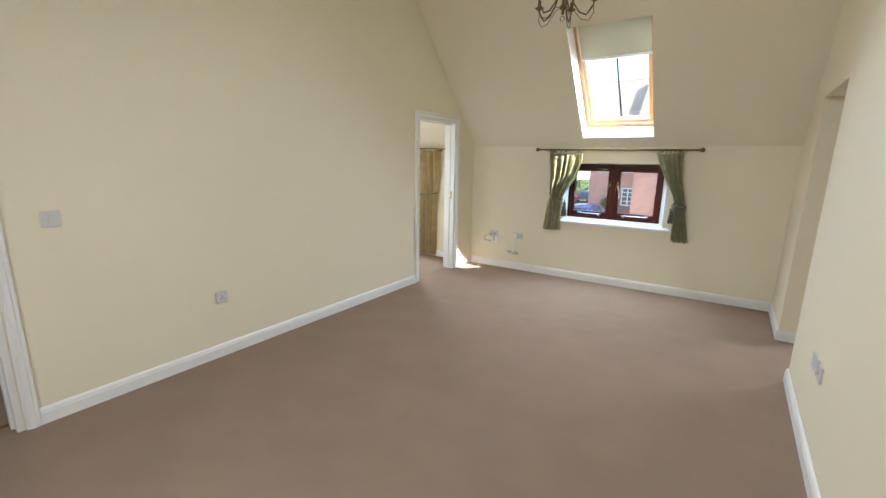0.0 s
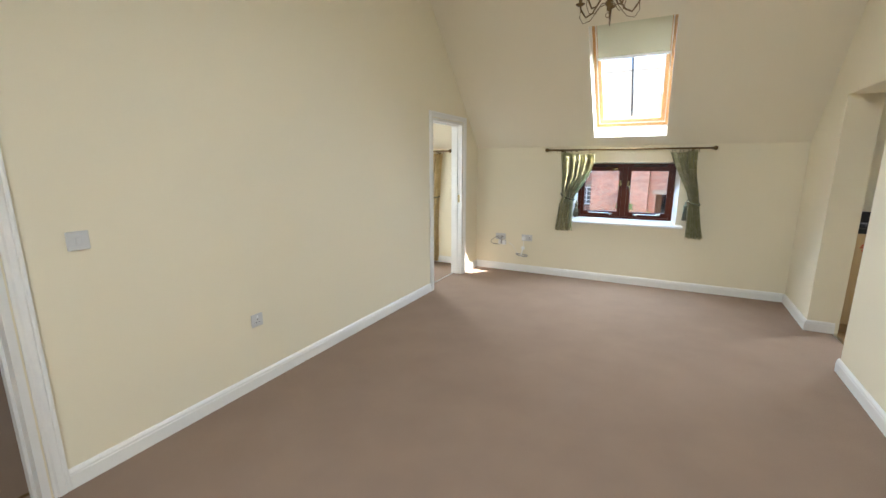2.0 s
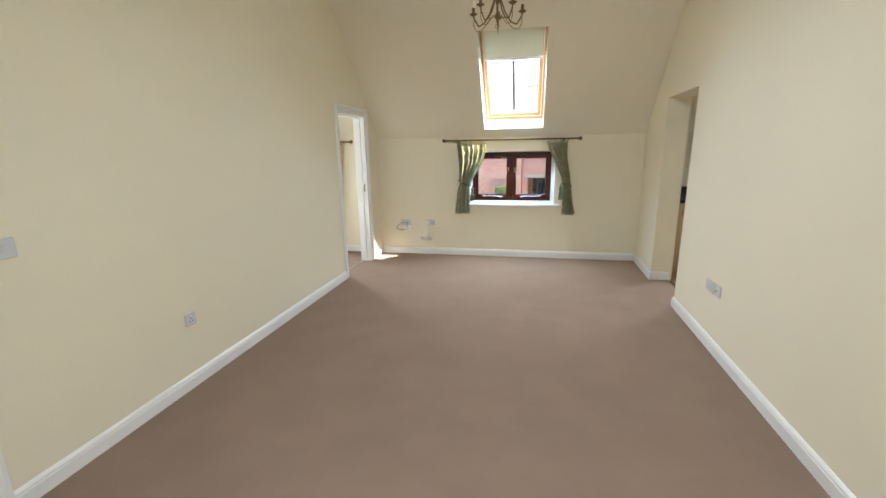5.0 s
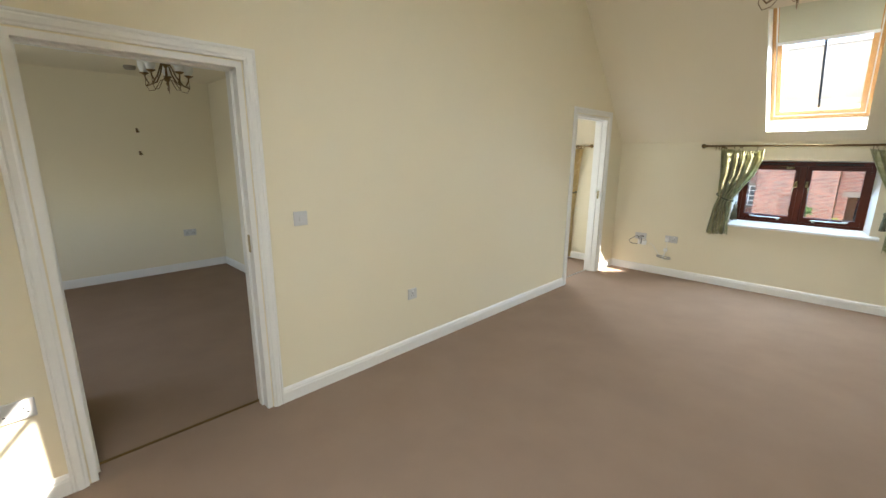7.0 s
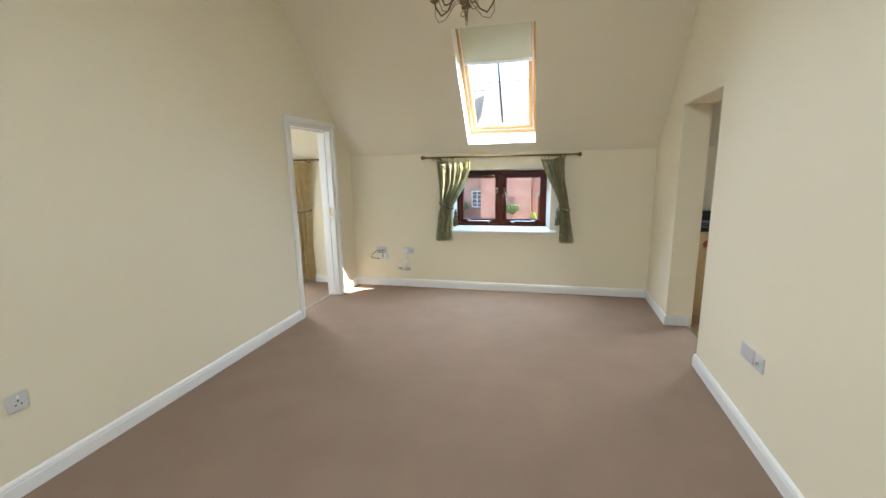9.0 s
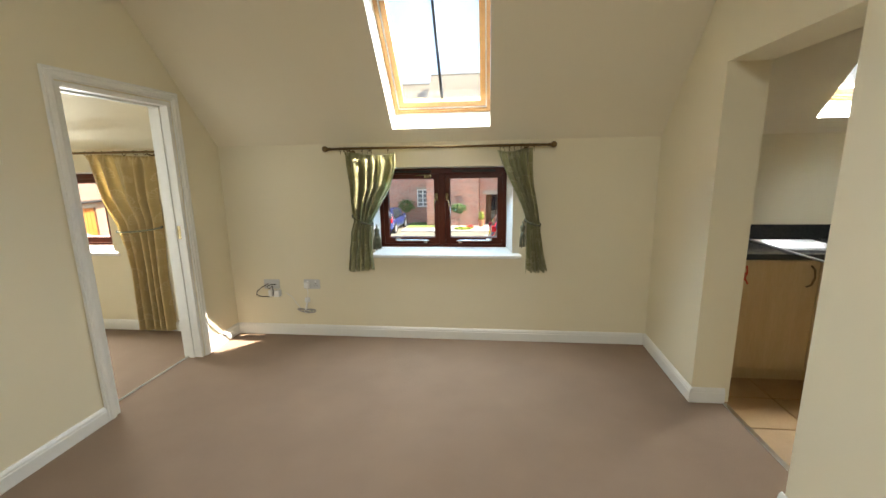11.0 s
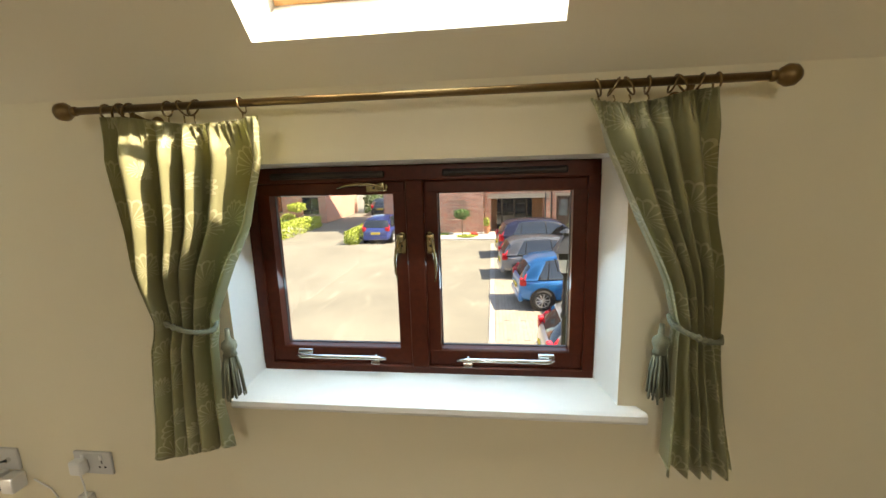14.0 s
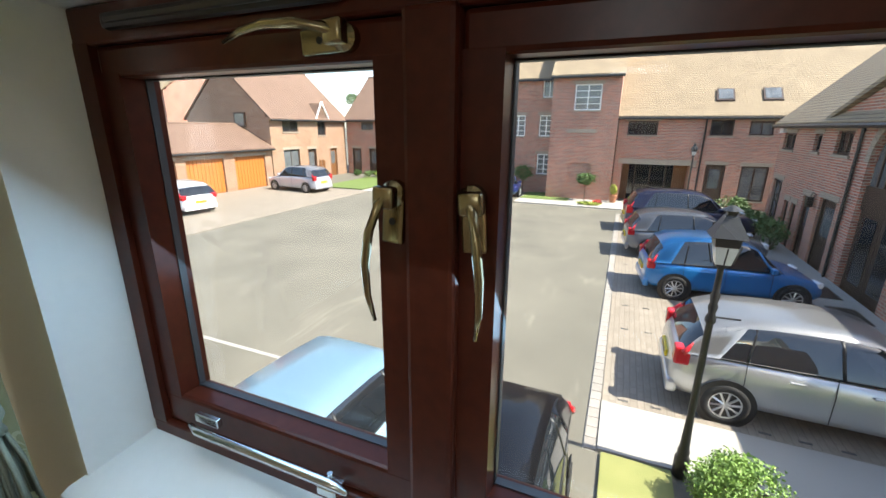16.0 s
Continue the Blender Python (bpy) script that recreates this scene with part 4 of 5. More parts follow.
TIMBER = mat("brown_timber_panel", (0.20, 0.085, 0.03), 0.5, vary=0.15, bump=0.1)
DARKGLASS = mat("dark_window_glass", (0.02, 0.024, 0.028), 0.05, vary=0.1, bump=0, spec=0.8)
PALEGLASS = mat("curtained_window_glass", (0.20, 0.22, 0.23), 0.06, vary=0.35, scale=2.0, grain=5, bump=0, spec=0.8)
IRON = mat("black_painted_iron", (0.015, 0.016, 0.016), 0.4, vary=0.1, bump=0.1)
RUBBER = mat("tyre_rubber", (0.018, 0.018, 0.018), 0.8, vary=0.1, bump=0.2)
ALLOY = mat("silver_alloy", (0.60, 0.60, 0.60), 0.3, 0.9, vary=0.03, bump=0)
REDLIGHT = mat("red_tail_lamp", (0.45, 0.012, 0.018), 0.15, vary=0.05, bump=0)
CLEARLIGHT = mat("clear_headlamp", (0.65, 0.67, 0.68), 0.1, vary=0.05, bump=0)
YELLOW = mat("yellow_number_plate", (0.75, 0.52, 0.02), 0.4, vary=0.02, bump=0)
CARGLASS = mat("tinted_car_glass", (0.012, 0.015, 0.018), 0.03, vary=0.05, bump=0, spec=0.9)

structure("ground", B(-450, 450, 0.20, 600, GZ - 0.3, GZ), TARMAC, "sunlit worn grey tarmac courtyard", "ground")
structure("ground_south", B(-450, 450, -300, 0.20, GZ - 0.31, GZ - 0.005), TARMAC, "plain tarmac beyond the building", "ground")
# outer skin of our own building
structure("wall_outer", panel(us2, vs2, whole, lambda i, j: (us2[i], 0.102, vs2[j]), lambda i, j: (us2[i], 0.21, vs2[j])), BRICK, "red brick outer wall around the windows", "wall")
structure("pavement", B(2.2, 6.55, 5.75, 21.5, GZ - 0.02, GZ + 0.02), PAVER, "pale block-paved parking bays", "pavement")
structure("pavement_path", B(2.2, 7.55, 4.62, 5.70, GZ - 0.02, GZ + 0.05), CONCRETE, "pale concrete path by the lamp post", "pavement")
structure("pavement_right", B(6.55, 7.6, 5.7, 25.3, GZ - 0.02, GZ + 0.10), CONCRETE, "raised concrete footway along the houses", "pavement")
structure("pavement_far", B(-3.35, 7.6, 22.6, 25.4, GZ - 0.02, GZ + 0.06), CONCRETE, "pale paved strip before the far houses", "pavement")
structure("pavement_left", B(-20.5, -12.8, 10.0, 22.6, GZ - 0.02, GZ + 0.02), PAVER, "pale paved forecourt before the garages", "pavement")
# Yellower, paler grass than the lawn on the right.
structure("lawn", B(2.25, 3.05, 1.2, 4.58, GZ - 0.02, GZ + 0.05), YELLOWGRASS, "small dry yellow-green lawn", "lawn")
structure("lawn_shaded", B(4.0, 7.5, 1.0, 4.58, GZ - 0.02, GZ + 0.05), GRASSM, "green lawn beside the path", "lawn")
structure("lawn_left", B(-17.0, -13.6, 23.0, 29.0, GZ - 0.02, GZ + 0.06), GRASSM, "green front lawn beside the drive", "lawn")
structure("lawn_far", B(-3.3, -0.6, 24.0, 26.5, GZ - 0.02, GZ + 0.08), GRASSM, "narrow lawn below the tall house", "lawn")
structure("road_line", B(-5.3, -3.0, 4.70, 4.78, GZ, GZ + 0.004), CONCRETE, "faint worn white bay line", "road marking")
structure("path_left", B(-13.4, -11.9, 22.6, 30.0, GZ - 0.02, GZ + 0.03), CONCRETE, "pale concrete path through the gardens", "path")


def shared_box(name, sx, sy, sz, material):
    bm = B(-sx / 2, sx / 2, -sy / 2, sy / 2, 0, sz, bevel=0.006)
    me = bpy.data.meshes.new(name)
    bm.to_mesh(me)
    bm.free()
    me.materials.append(material)
    return me


# ---- planting ----
def leaves(bm, centre, size, count, leaf, rng, shape="ball", flat=0.0):
    """Scatters small folded leaf quads through the outer part of a lumpy volume."""
    c = Vector(centre)
    for _ in range(count):
        if shape == "ball":
            d = Vector((rng.gauss(0, 1), rng.gauss(0, 1), rng.gauss(0, 1))).normalized()
            k = rng.uniform(0.62, 1.0) * (0.86 + 0.28 * noise.noise(d * 2.2 + c))
            p = c + Vector((d.x * size[0], d.y * size[1], d.z * size[2])) * k
        else:
            p = c + Vector((rng.uniform(-1, 1) * size[0], rng.uniform(-1, 1) * size[1], rng.uniform(-1, 1) * size[2]))
            a = rng.randrange(5)
            if a == 0:
                p.z = c.z + size[2] * rng.uniform(0.85, 1.05)
            elif a < 3:
                p.y = c.y + (1, -1)[a - 1] * size[1] * rng.uniform(0.85, 1.06)
            else:
                p.x = c.x + (1, -1)[a - 3] * size[0] * rng.uniform(0.9, 1.05)
        u = Vector((rng.gauss(0, 1), rng.gauss(0, 1), rng.gauss(0, 1))).normalized()
        v = u.cross(Vector((rng.gauss(0, 1), rng.gauss(0, 1), rng.gauss(0, 1)))).normalized()
        s = leaf * rng.uniform(0.6, 1.3)
        q = [bm.verts.new(p + u * s), bm.verts.new(p + v * s * 0.55), bm.verts.new(p - u * s), bm.verts.new(p - v * s * 0.55)]
        bm.faces.new(q)


def shrub(name, place, size, material, label, count=900, leaf=0.05, stem=0.0, shape="ball", seed=1, category="shrub", lumps=1):
    rng = random.Random(seed)
    e = thing(name, place, label, category, "garden plants")
    bm = bmesh.new()
    for k in range(lumps):
        o = Vector((rng.uniform(-0.5, 0.5) * size[0], rng.uniform(-0.5, 0.5) * size[1], rng.uniform(-0.1, 0.25) * size[2])) if k else Vector()
        f = 1.0 if not k else rng.uniform(0.45, 0.75)
        leaves(bm, Vector((0, 0, stem + size[2])) + o, [q * f for q in size], count // lumps, leaf, rng, shape)
    part("crown", bm, material, e)
    bm = bmesh.new()
    for k in range(1 if stem > 0.3 else 4):
        t = 1.6 * k
        r = 0 if stem > 0.3 else 0.4
        sweep(bm, [(0, 0, 0), (r * size[0] * math.cos(t) * 0.4, r * size[1] * math.sin(t) * 0.4, stem * 0.6 + size[2] * 0.4), (r * size[0] * math.cos(t), r * size[1] * math.sin(t), stem + size[2])], 0, 6, [0.03, 0.022, 0.01])
    part("trunk" if stem > 0.3 else "stems", bm, BARK, e)
    return e


shrub("hedge", (-11.3, 26.0, GZ + 0.03), (0.62, 2.8, 0.40), LIME, "low clipped green garden hedge", 3000, 0.07, shape="box", seed=2, category="hedge")
shrub("hedge", (-5.85, 23.3, GZ), (0.40, 1.9, 0.36), LIME, "low clipped hedge beside the parked car", 1500, 0.07, shape="box", seed=3, category="hedge")
shrub("hedge", (-15.2, 29.2, GZ + 0.06), (2.0, 0.35, 0.22), LEAF, "low edging hedge before the houses", 1000, 0.06, shape="box", seed=4, category="hedge")
for k, (x, y, s) in enumerate(((-15.2, 30.1, 0.62), (-13.9, 30.2, 0.66), (-12.7, 28.9, 0.45), (-18.6, 29.9, 0.35), (-16.5, 29.9, 0.4))):
    shrub("bush", (x, y, GZ), (s * 1.1, s * 0.9, s * 0.75), LIME if k != 3 else LEAF, "rounded lime-green garden bush" if k != 3 else "small dark green garden bush", 900, 0.06, seed=10 + k)
shrub("topiary_tree", (-12.9, 29.6, GZ), (0.8, 0.8, 0.45), LIME, "umbrella-clipped small garden tree", 1400, 0.06, 1.0, seed=21, category="tree")
shrub("topiary_tree", (0.25, 24.5, GZ + 0.06), (0.6, 0.5, 0.38), LEAF, "round-headed clipped tree against the brick wall", 1400, 0.05, 0.85, seed=22, category="tree")
shrub("hedge", (-9.7, 41.5, GZ), (0.55, 3.2, 1.1), LEAF, "tall dark green hedge along the lane", 3600, 0.10, shape="box", seed=6, category="hedge")
shrub("topiary_tree", (-3.6, 25.9, GZ + 0.06), (0.7, 0.5, 0.55), LEAF, "round green bush below the sash windows", 1200, 0.05, 0.75, seed=23, category="tree")
for k, (x, y, sx, sy, sz) in enumerate(((7.0, 16.6, 0.45, 0.9, 0.55), (6.9, 18.4, 0.45, 0.8, 0.5), (6.8, 22.2, 0.7, 1.2, 0.5), (7.0, 20.2, 0.4, 0.9, 0.4), (5.2, 23.9, 0.4, 0.3, 0.3))):
    shrub("bush", (x, y, GZ + 0.08), (sx, sy, sz), LEAF if k != 4 else LIME, "leafy green bush growing by the footway", 1300, 0.06, 0.1, seed=30 + k, lumps=3)
shrub("bush", (3.66, 4.2, GZ), (0.48, 0.42, 0.40), FRESH, "feathery bright green bush below the lamp post", 9000, 0.020, seed=40, lumps=3)
shrub("flower_bed", (0.6, 23.2, GZ + 0.06), (0.7, 0.3, 0.09), LIME, "low planting strip with pale leaves", 500, 0.05, seed=41, category="plant")
shrub("flowers", (1.0, 23.5, GZ + 0.06), (0.3, 0.25, 0.14), FLOWER, "cluster of red bedding flowers", 260, 0.05, seed=42, category="plant")
pl = thing("planter", (1.75, 24.6, GZ + 0.06), "terracotta pot with yellow-green plant", "planter")
part("pot", lathe(bmesh.new(), [(0.14, 0), (0.20, 0.36), (0.22, 0.36), (0.22, 0.42), (0.18, 0.42), (0.17, 0.36)], 16), mat("terracotta", (0.42, 0.18, 0.09), 0.85), pl)
bm = bmesh.new()
leaves(bm, (0, 0, 0.72), (0.24, 0.24, 0.32), 400, 0.045, random.Random(5))
part("plant", bm, LIME, pl)
tree = thing("tree", (-72, 112, GZ), "broad green tree rising behind the roofs", "tree")
bm = bmesh.new()
rng = random.Random(77)
for k in range(14):
    leaves(bm, (rng.uniform(-4, 4), rng.uniform(-3, 3), 9 + rng.uniform(-2, 3)), (2.2, 2.2, 1.7), 260, 0.28, rng)
part("crown", bm, LEAF, tree)
bm = sweep(bmesh.new(), [(0, 0, 0), (0.1, 0, 4), (0.0, 0.2, 9)], 0, 10, [0.45, 0.32, 0.12])
for k in range(6):
    sweep(bm, [(0.05, 0, 5 + 0.4 * k), (1.6 * math.cos(k * 1.1), 1.6 * math.sin(k * 1.1), 7.5 + 0.4 * k), (3 * math.cos(k * 1.1), 2.6 * math.sin(k * 1.1), 9 + 0.3 * k)], 0, 6, [0.14, 0.09, 0.03])
part("trunk", bm, BARK, tree)


# ---- houses ----
class House:
    """A house with one front. Its local u runs along the front, v goes up, w goes back from the front."""

    def __init__(self, name, label, origin, along, width, height, depth, wall, ridge, openings, gable_ends=True, overhang=0.25, roof=True, tiles=None, start=0.0):
        tiles = tiles or ROOF
        self.e = tagged(new(name), label, "house", "houses round the courtyard")
        o, a = Vector(origin), Vector(along).normalized()
        back = Vector((-a.y, a.x, 0))
        self.P = lambda u, v, w=0.0: o + a * u + back * w + Vector((0, 0, v))
        us = sorted({start, width, *[v for q in openings for v in q[:2]]})
        vs = sorted({0.0, height, *[v for q in openings for v in q[2:4]]})
        hs = {(i, j) for i in range(len(us) - 1) for j in range(len(vs) - 1) for q in openings if q[0] < (us[i] + us[i + 1]) / 2 < q[1] and q[2] < (vs[j] + vs[j + 1]) / 2 < q[3]}
        part("front_wall", panel(us, vs, hs, lambda i, j: self.P(us[i], vs[j]), lambda i, j: self.P(us[i], vs[j], 0.28)), wall, self.e)
        half = depth / 2
        for u, u2 in ((start, start + 0.28), (width - 0.28, width)):
            bm = bmesh.new()
            prof = [(0.281, 0), (depth, 0), (depth, height), (half, ridge - 0.05), (0.281, height + (ridge - height) * 0.281 / half - 0.05)]
            A, C = [bm.verts.new(self.P(u, v, w)) for w, v in prof], [bm.verts.new(self.P(u2, v, w)) for w, v in prof]
            for k in range(5):
                bm.faces.new((A[k], A[(k + 1) % 5], C[(k + 1) % 5], C[k]))
            bm.faces.new(A)
            bm.faces.new(C[::-1])
            part("gable_wall", bm, wall, self.e)
        self.roof = None
        if roof:
            for side in (0, 1):
                bm = bmesh.new()
                k = (ridge - height) / half
                w0, w1 = (-overhang, half) if not side else (depth + overhang, half)
                v0 = height - k * overhang
                q = [(start - 0.12, v0, w0), (width + 0.12, v0, w0), (width + 0.12, ridge, w1), (start - 0.12, ridge, w1)]
                A = [bm.verts.new(self.P(u, v + 0.02, w)) for u, v, w in q]
                C = [bm.verts.new(self.P(u, v + 0.14, w)) for u, v, w in q]
                bm.faces.new(A[::-1])
                bm.faces.new(C)
                for i in range(4):
                    bm.faces.new((A[i], A[(i + 1) % 4], C[(i + 1) % 4], C[i]))
                r = part("roof", bm, tiles, self.e)
                self.roof = self.roof or r
            part("ridge_tiles", sweep(bmesh.new(), [self.P(start - 0.12, ridge + 0.1, half), self.P(width + 0.12, ridge + 0.1, half)], 0.11, 8), tiles, self.e)
            part("gutter", sweep(bmesh.new(), [self.P(start - 0.1, height - k * overhang + 0.02, -overhang - 0.04), self.P(width + 0.1, height - k * overhang + 0.02, -overhang - 0.04)], 0.06, 8), IRON, self.e, "black gutter")
        self.pitch = (ridge - height) / half
        self.h0 = height
        for q in openings:
            self.fill(*q)

    def slab(self, u0, u1, v0, v1, w0, w1):
        bm = box(bmesh.new(), u0, u1, w0, w1, v0, v1)
        for v in bm.verts:
            v.co = self.P(v.co.x, v.co.z, v.co.y)
        return bm

    def fill(self, u0, u1, v0, v1, kind, cols=2, frame=None):
        fm = frame or DARKWOOD
        if kind == "void":
            return
        if kind in ("window", "white", "pale"):
            fm = WHITE if kind == "white" else fm
            win = part("window", self.slab(u0 + 0.001, u1 - 0.001, v0 + 0.001, v0 + 0.07, 0.08, 0.16), fm, self.e)
            for a in ((u0 + 0.001, u1 - 0.001, v1 - 0.07, v1 - 0.001), (u0 + 0.001, u0 + 0.07, v0 + 0.07, v1 - 0.07), (u1 - 0.07, u1 - 0.001, v0 + 0.07, v1 - 0.07)):
                part("frame", self.slab(*a, 0.08, 0.16), fm, win)
            for c in range(1, cols):
                x = u0 + (u1 - u0) * c / cols
                part("glazing_bar", self.slab(x - 0.03, x + 0.03, v0 + 0.07, v1 - 0.07, 0.085, 0.15), fm, win)
            if kind == "white" and v1 - v0 > 1.0:
                for c in range(1, 4):
                    z = v0 + (v1 - v0) * c / 4
                    part("glazing_bar", self.slab(u0 + 0.07, u1 - 0.07, z - 0.02, z + 0.02, 0.09, 0.14), fm, win)
            part("pane", self.slab(u0 + 0.06, u1 - 0.06, v0 + 0.06, v1 - 0.06, 0.115, 0.125), PALEGLASS if kind != "window" else DARKGLASS, win)
            part("sill", self.slab(u0 - 0.06, u1 + 0.06, v0 - 0.08, v0, -0.05, 0.14), STONE, win)
            part("lintel", self.slab(u0 - 0.10, u1 + 0.10, v1 + 0.001, v1 + 0.17, -0.012, 0.06), STONE, win)
        elif kind == "door":
            d = part("door", self.slab(u0 + 0.06, u1 - 0.06, v0, v1 - 0.06, 0.12, 0.17), fm, self.e)
            part("door_frame", self.slab(u0 + 0.001, u0 + 0.06, v0, v1 - 0.001, 0.07, 0.18), fm, d)
            part("door_frame", self.slab(u1 - 0.06, u1 - 0.001, v0, v1 - 0.001, 0.07, 0.18), fm, d)
            part("door_frame", self.slab(u0 + 0.06, u1 - 0.06, v1 - 0.06, v1 - 0.001, 0.07, 0.18), fm, d)
            part("pane", self.slab(u0 + 0.2, u1 - 0.2, v0 + 1.0, v1 - 0.25, 0.112, 0.121), PALEGLASS, d)
            part("lintel", self.slab(u0 - 0.10, u1 + 0.10, v1 + 0.001, v1 + 0.17, -0.012, 0.06), STONE, d)
        elif kind == "garage":
            d = part("garage_door", self.slab(u0 + 0.001, u1 - 0.001, v0, v1 - 0.001, 0.14, 0.18), OAKDOOR, self.e, "orange-brown timber garage door")
            n = 10
            for c in range(n):
                a = u0 + 0.03 + (u1 - u0 - 0.06) * c / n
                part("board", self.slab(a + 0.008, a + (u1 - u0 - 0.06) / n - 0.008, v0 + 0.04, v1 - 0.05, 0.118, 0.14), OAKDOOR, d)
            part("lintel", self.slab(u0 - 0.1, u1 + 0.1, v1 + 0.001, v1 + 0.2, -0.012, 0.06), STONE, d)

    def rooflight(self, u, v, w=0.8, h=0.9):
        k = self.pitch
        pt = lambda uu, vv, up: self.P(uu, vv + up, (vv - self.h0) / k)
        for m_, a, up0, up1 in ((DARKWOOD, 0.0, 0.15, 0.24), (PALEGLASS, 0.08, 0.24, 0.26)):
            bm = bmesh.new()
            q = [(u + a, v + a * 0.6), (u + w - a, v + a * 0.6), (u + w - a, v + h * 0.66 - a * 0.6), (u + a, v + h * 0.66 - a * 0.6)]
            A, C = [bm.verts.new(pt(x, y, up0)) for x, y in q], [bm.verts.new(pt(x, y, up1)) for x, y in q]
            bm.faces.new(A[::-1])
            bm.faces.new(C)
            for i in range(4):
                bm.faces.new((A[i], A[(i + 1) % 4], C[(i + 1) % 4], C[i]))
            o = part("rooflight" if m_ is DARKWOOD else "pane", bm, m_, self.e if m_ is DARKWOOD else o)


# far terrace with the recessed entrance, facing the courtyard
far = House("terrace_house", "long red brick house with a wide recessed glazed entrance", (1.6, 25.5, GZ), (1, 0, 0), 16.0, 4.75, 9.0, BRICK, 8.9,
            [(0.4, 3.8, 0.0, 2.13, "void"), (0.48, 1.96, 3.67, 4.4, "window"), (4.36, 5.39, 3.69, 4.46, "window"), (6.05, 7.05, 3.72, 4.4, "pale"),
             (4.46, 5.35, 0.0, 2.23, "door"), (6.03, 7.2, 0.45, 2.21, "pale")])
far.rooflight(4.5, 5.2)
far.rooflight(6.5, 5.2)
part("entrance_back", far.slab(0.41, 3.79, 0.0, 2.3, 1.5, 1.6), DARKGLASS, far.e, "dark glazed entrance screen")
for u in (0.42, 1.1, 1.9, 2.7, 3.3):
    part("entrance_post", far.slab(u, u + 0.08, 0.0, 2.12, 1.38, 1.5), DARKWOOD, far.e)
part("entrance_panel", far.slab(3.1, 3.78, 0.0, 2.12, 1.30, 1.37), TIMBER, far.e, "brown timber side panel")
part("entrance_panel", far.slab(0.42, 0.8, 0.0, 2.12, 1.30, 1.37), TIMBER, far.e, "brown timber side panel")
part("entrance_lintel", far.slab(0.2, 4.0, 2.132, 2.42, -0.03, 0.1), STONE, far.e, "grey stone lintel")
part("entrance_soffit", far.slab(0.41, 3.79, 2.134, 2.2, 0.1, 1.6), WHITE, far.e)
for u in (0.405, 3.765):
    part("entrance_cheek", far.slab(u, u + 0.03, 0, 2.13, 0.281, 1.5), BRICK, far.e)
part("drainpipe", sweep(bmesh.new(), [far.P(4.15, 0, -0.06), far.P(4.15, 4.6, -0.06)], 0.04, 8), IRON, far.e, "black drainpipe")
tall = House("town_house", "tall red brick house with white windows", (-2.0, 25.0, GZ), (1, 0, 0), 3.55, 6.85, 9.0, BRICK, 10.6,
             [(1.2, 2.6, 4.95, 6.3, "white"), (1.1, 2.4, 0.9, 2.1, "void")])
part("blocked_window", tall.slab(1.1, 2.4, 0.9, 2.1, 0.06, 0.2), BRICK, tall.e, "bricked-in window recess")
part("stone_band", tall.slab(0.9, 2.5, 3.75, 3.95, -0.015, 0.05), STONE, tall.e, "pale stone band")
wing = House("town_house", "red brick wing with white sash windows", (-5.2, 26.6, GZ), (1, 0, 0), 3.2, 6.9, 8.0, BRICK, 10.2,
             [(2.25, 3.1, 3.5, 4.75, "white"), (2.25, 3.1, 1.2, 2.45, "white"), (2.35, 3.15, 5.75, 6.75, "white"), (0.5, 1.4, 3.5, 4.75, "white")])
# side row in its own shade, facing the parked cars
side = House("row_house", "shaded red brick row house with arched glazed doorway", (7.6, 25.4, GZ), (0, -1, 0), 22.4, 4.35, 8.0, BRICK, 8.2,
             [(5.5, 6.7, 3.3, 3.9, "window"), (8.4, 8.95, 3.35, 3.9, "window"), (9.95, 10.95, 3.35, 4.0, "window"),
              (5.4, 6.4, 0.6, 2.2, "pale"), (7.0, 7.45, 0.0, 1.6, "door"), (7.7, 8.15, 0.0, 1.6, "door"), (8.6, 9.3, 0.0, 2.0, "door"), (9.9, 11.0, 0.0, 2.1, "door"),
              (12.0, 14.1, 0.0, 4.25, "void"), (16.0, 17.2, 3.3, 4.0, "window"), (16.2, 17.1, 0.0, 2.1, "door"), (18.5, 19.8, 0.9, 2.1, "window")], start=5.1)
bm = bmesh.new()
tri = [(9.5, 4.352), (16.6, 4.352), (13.05, 5.35)]
A, C = [bm.verts.new(side.P(u, v, -0.004)) for u, v in tri], [bm.verts.new(side.P(u, v, 0.27)) for u, v in tri]
bm.faces.new(A)
bm.faces.new(C[::-1])
for i in range(3):
    bm.faces.new((A[i], A[(i + 1) % 3], C[(i + 1) % 3], C[i]))
part("front_gable", bm, BRICK, side.e, "brick gable above the arched window")
for u in (9.3, 16.8):
    bm = bmesh.new()
    q = [(u, 4.25, -0.15), (13.05, 5.47, -0.15), (13.05, 5.47, 4.2), (u, 4.25, 4.2)]
    A, C = [bm.verts.new(side.P(a, b, c)) for a, b, c in q], [bm.verts.new(side.P(a, b + 0.12, c)) for a, b, c in q]
    bm.faces.new(A)
    bm.faces.new(C[::-1])
    for i in range(4):
        bm.faces.new((A[i], A[(i + 1) % 4], C[(i + 1) % 4], C[i]))
    part("gable_roof", bm, ROOF, side.e)
part("gutter_box", side.slab(5.2, 5.6, 3.9, 4.25, -0.12, -0.005), WHITE, side.e, "white box under the eaves")
voussoirs = 17
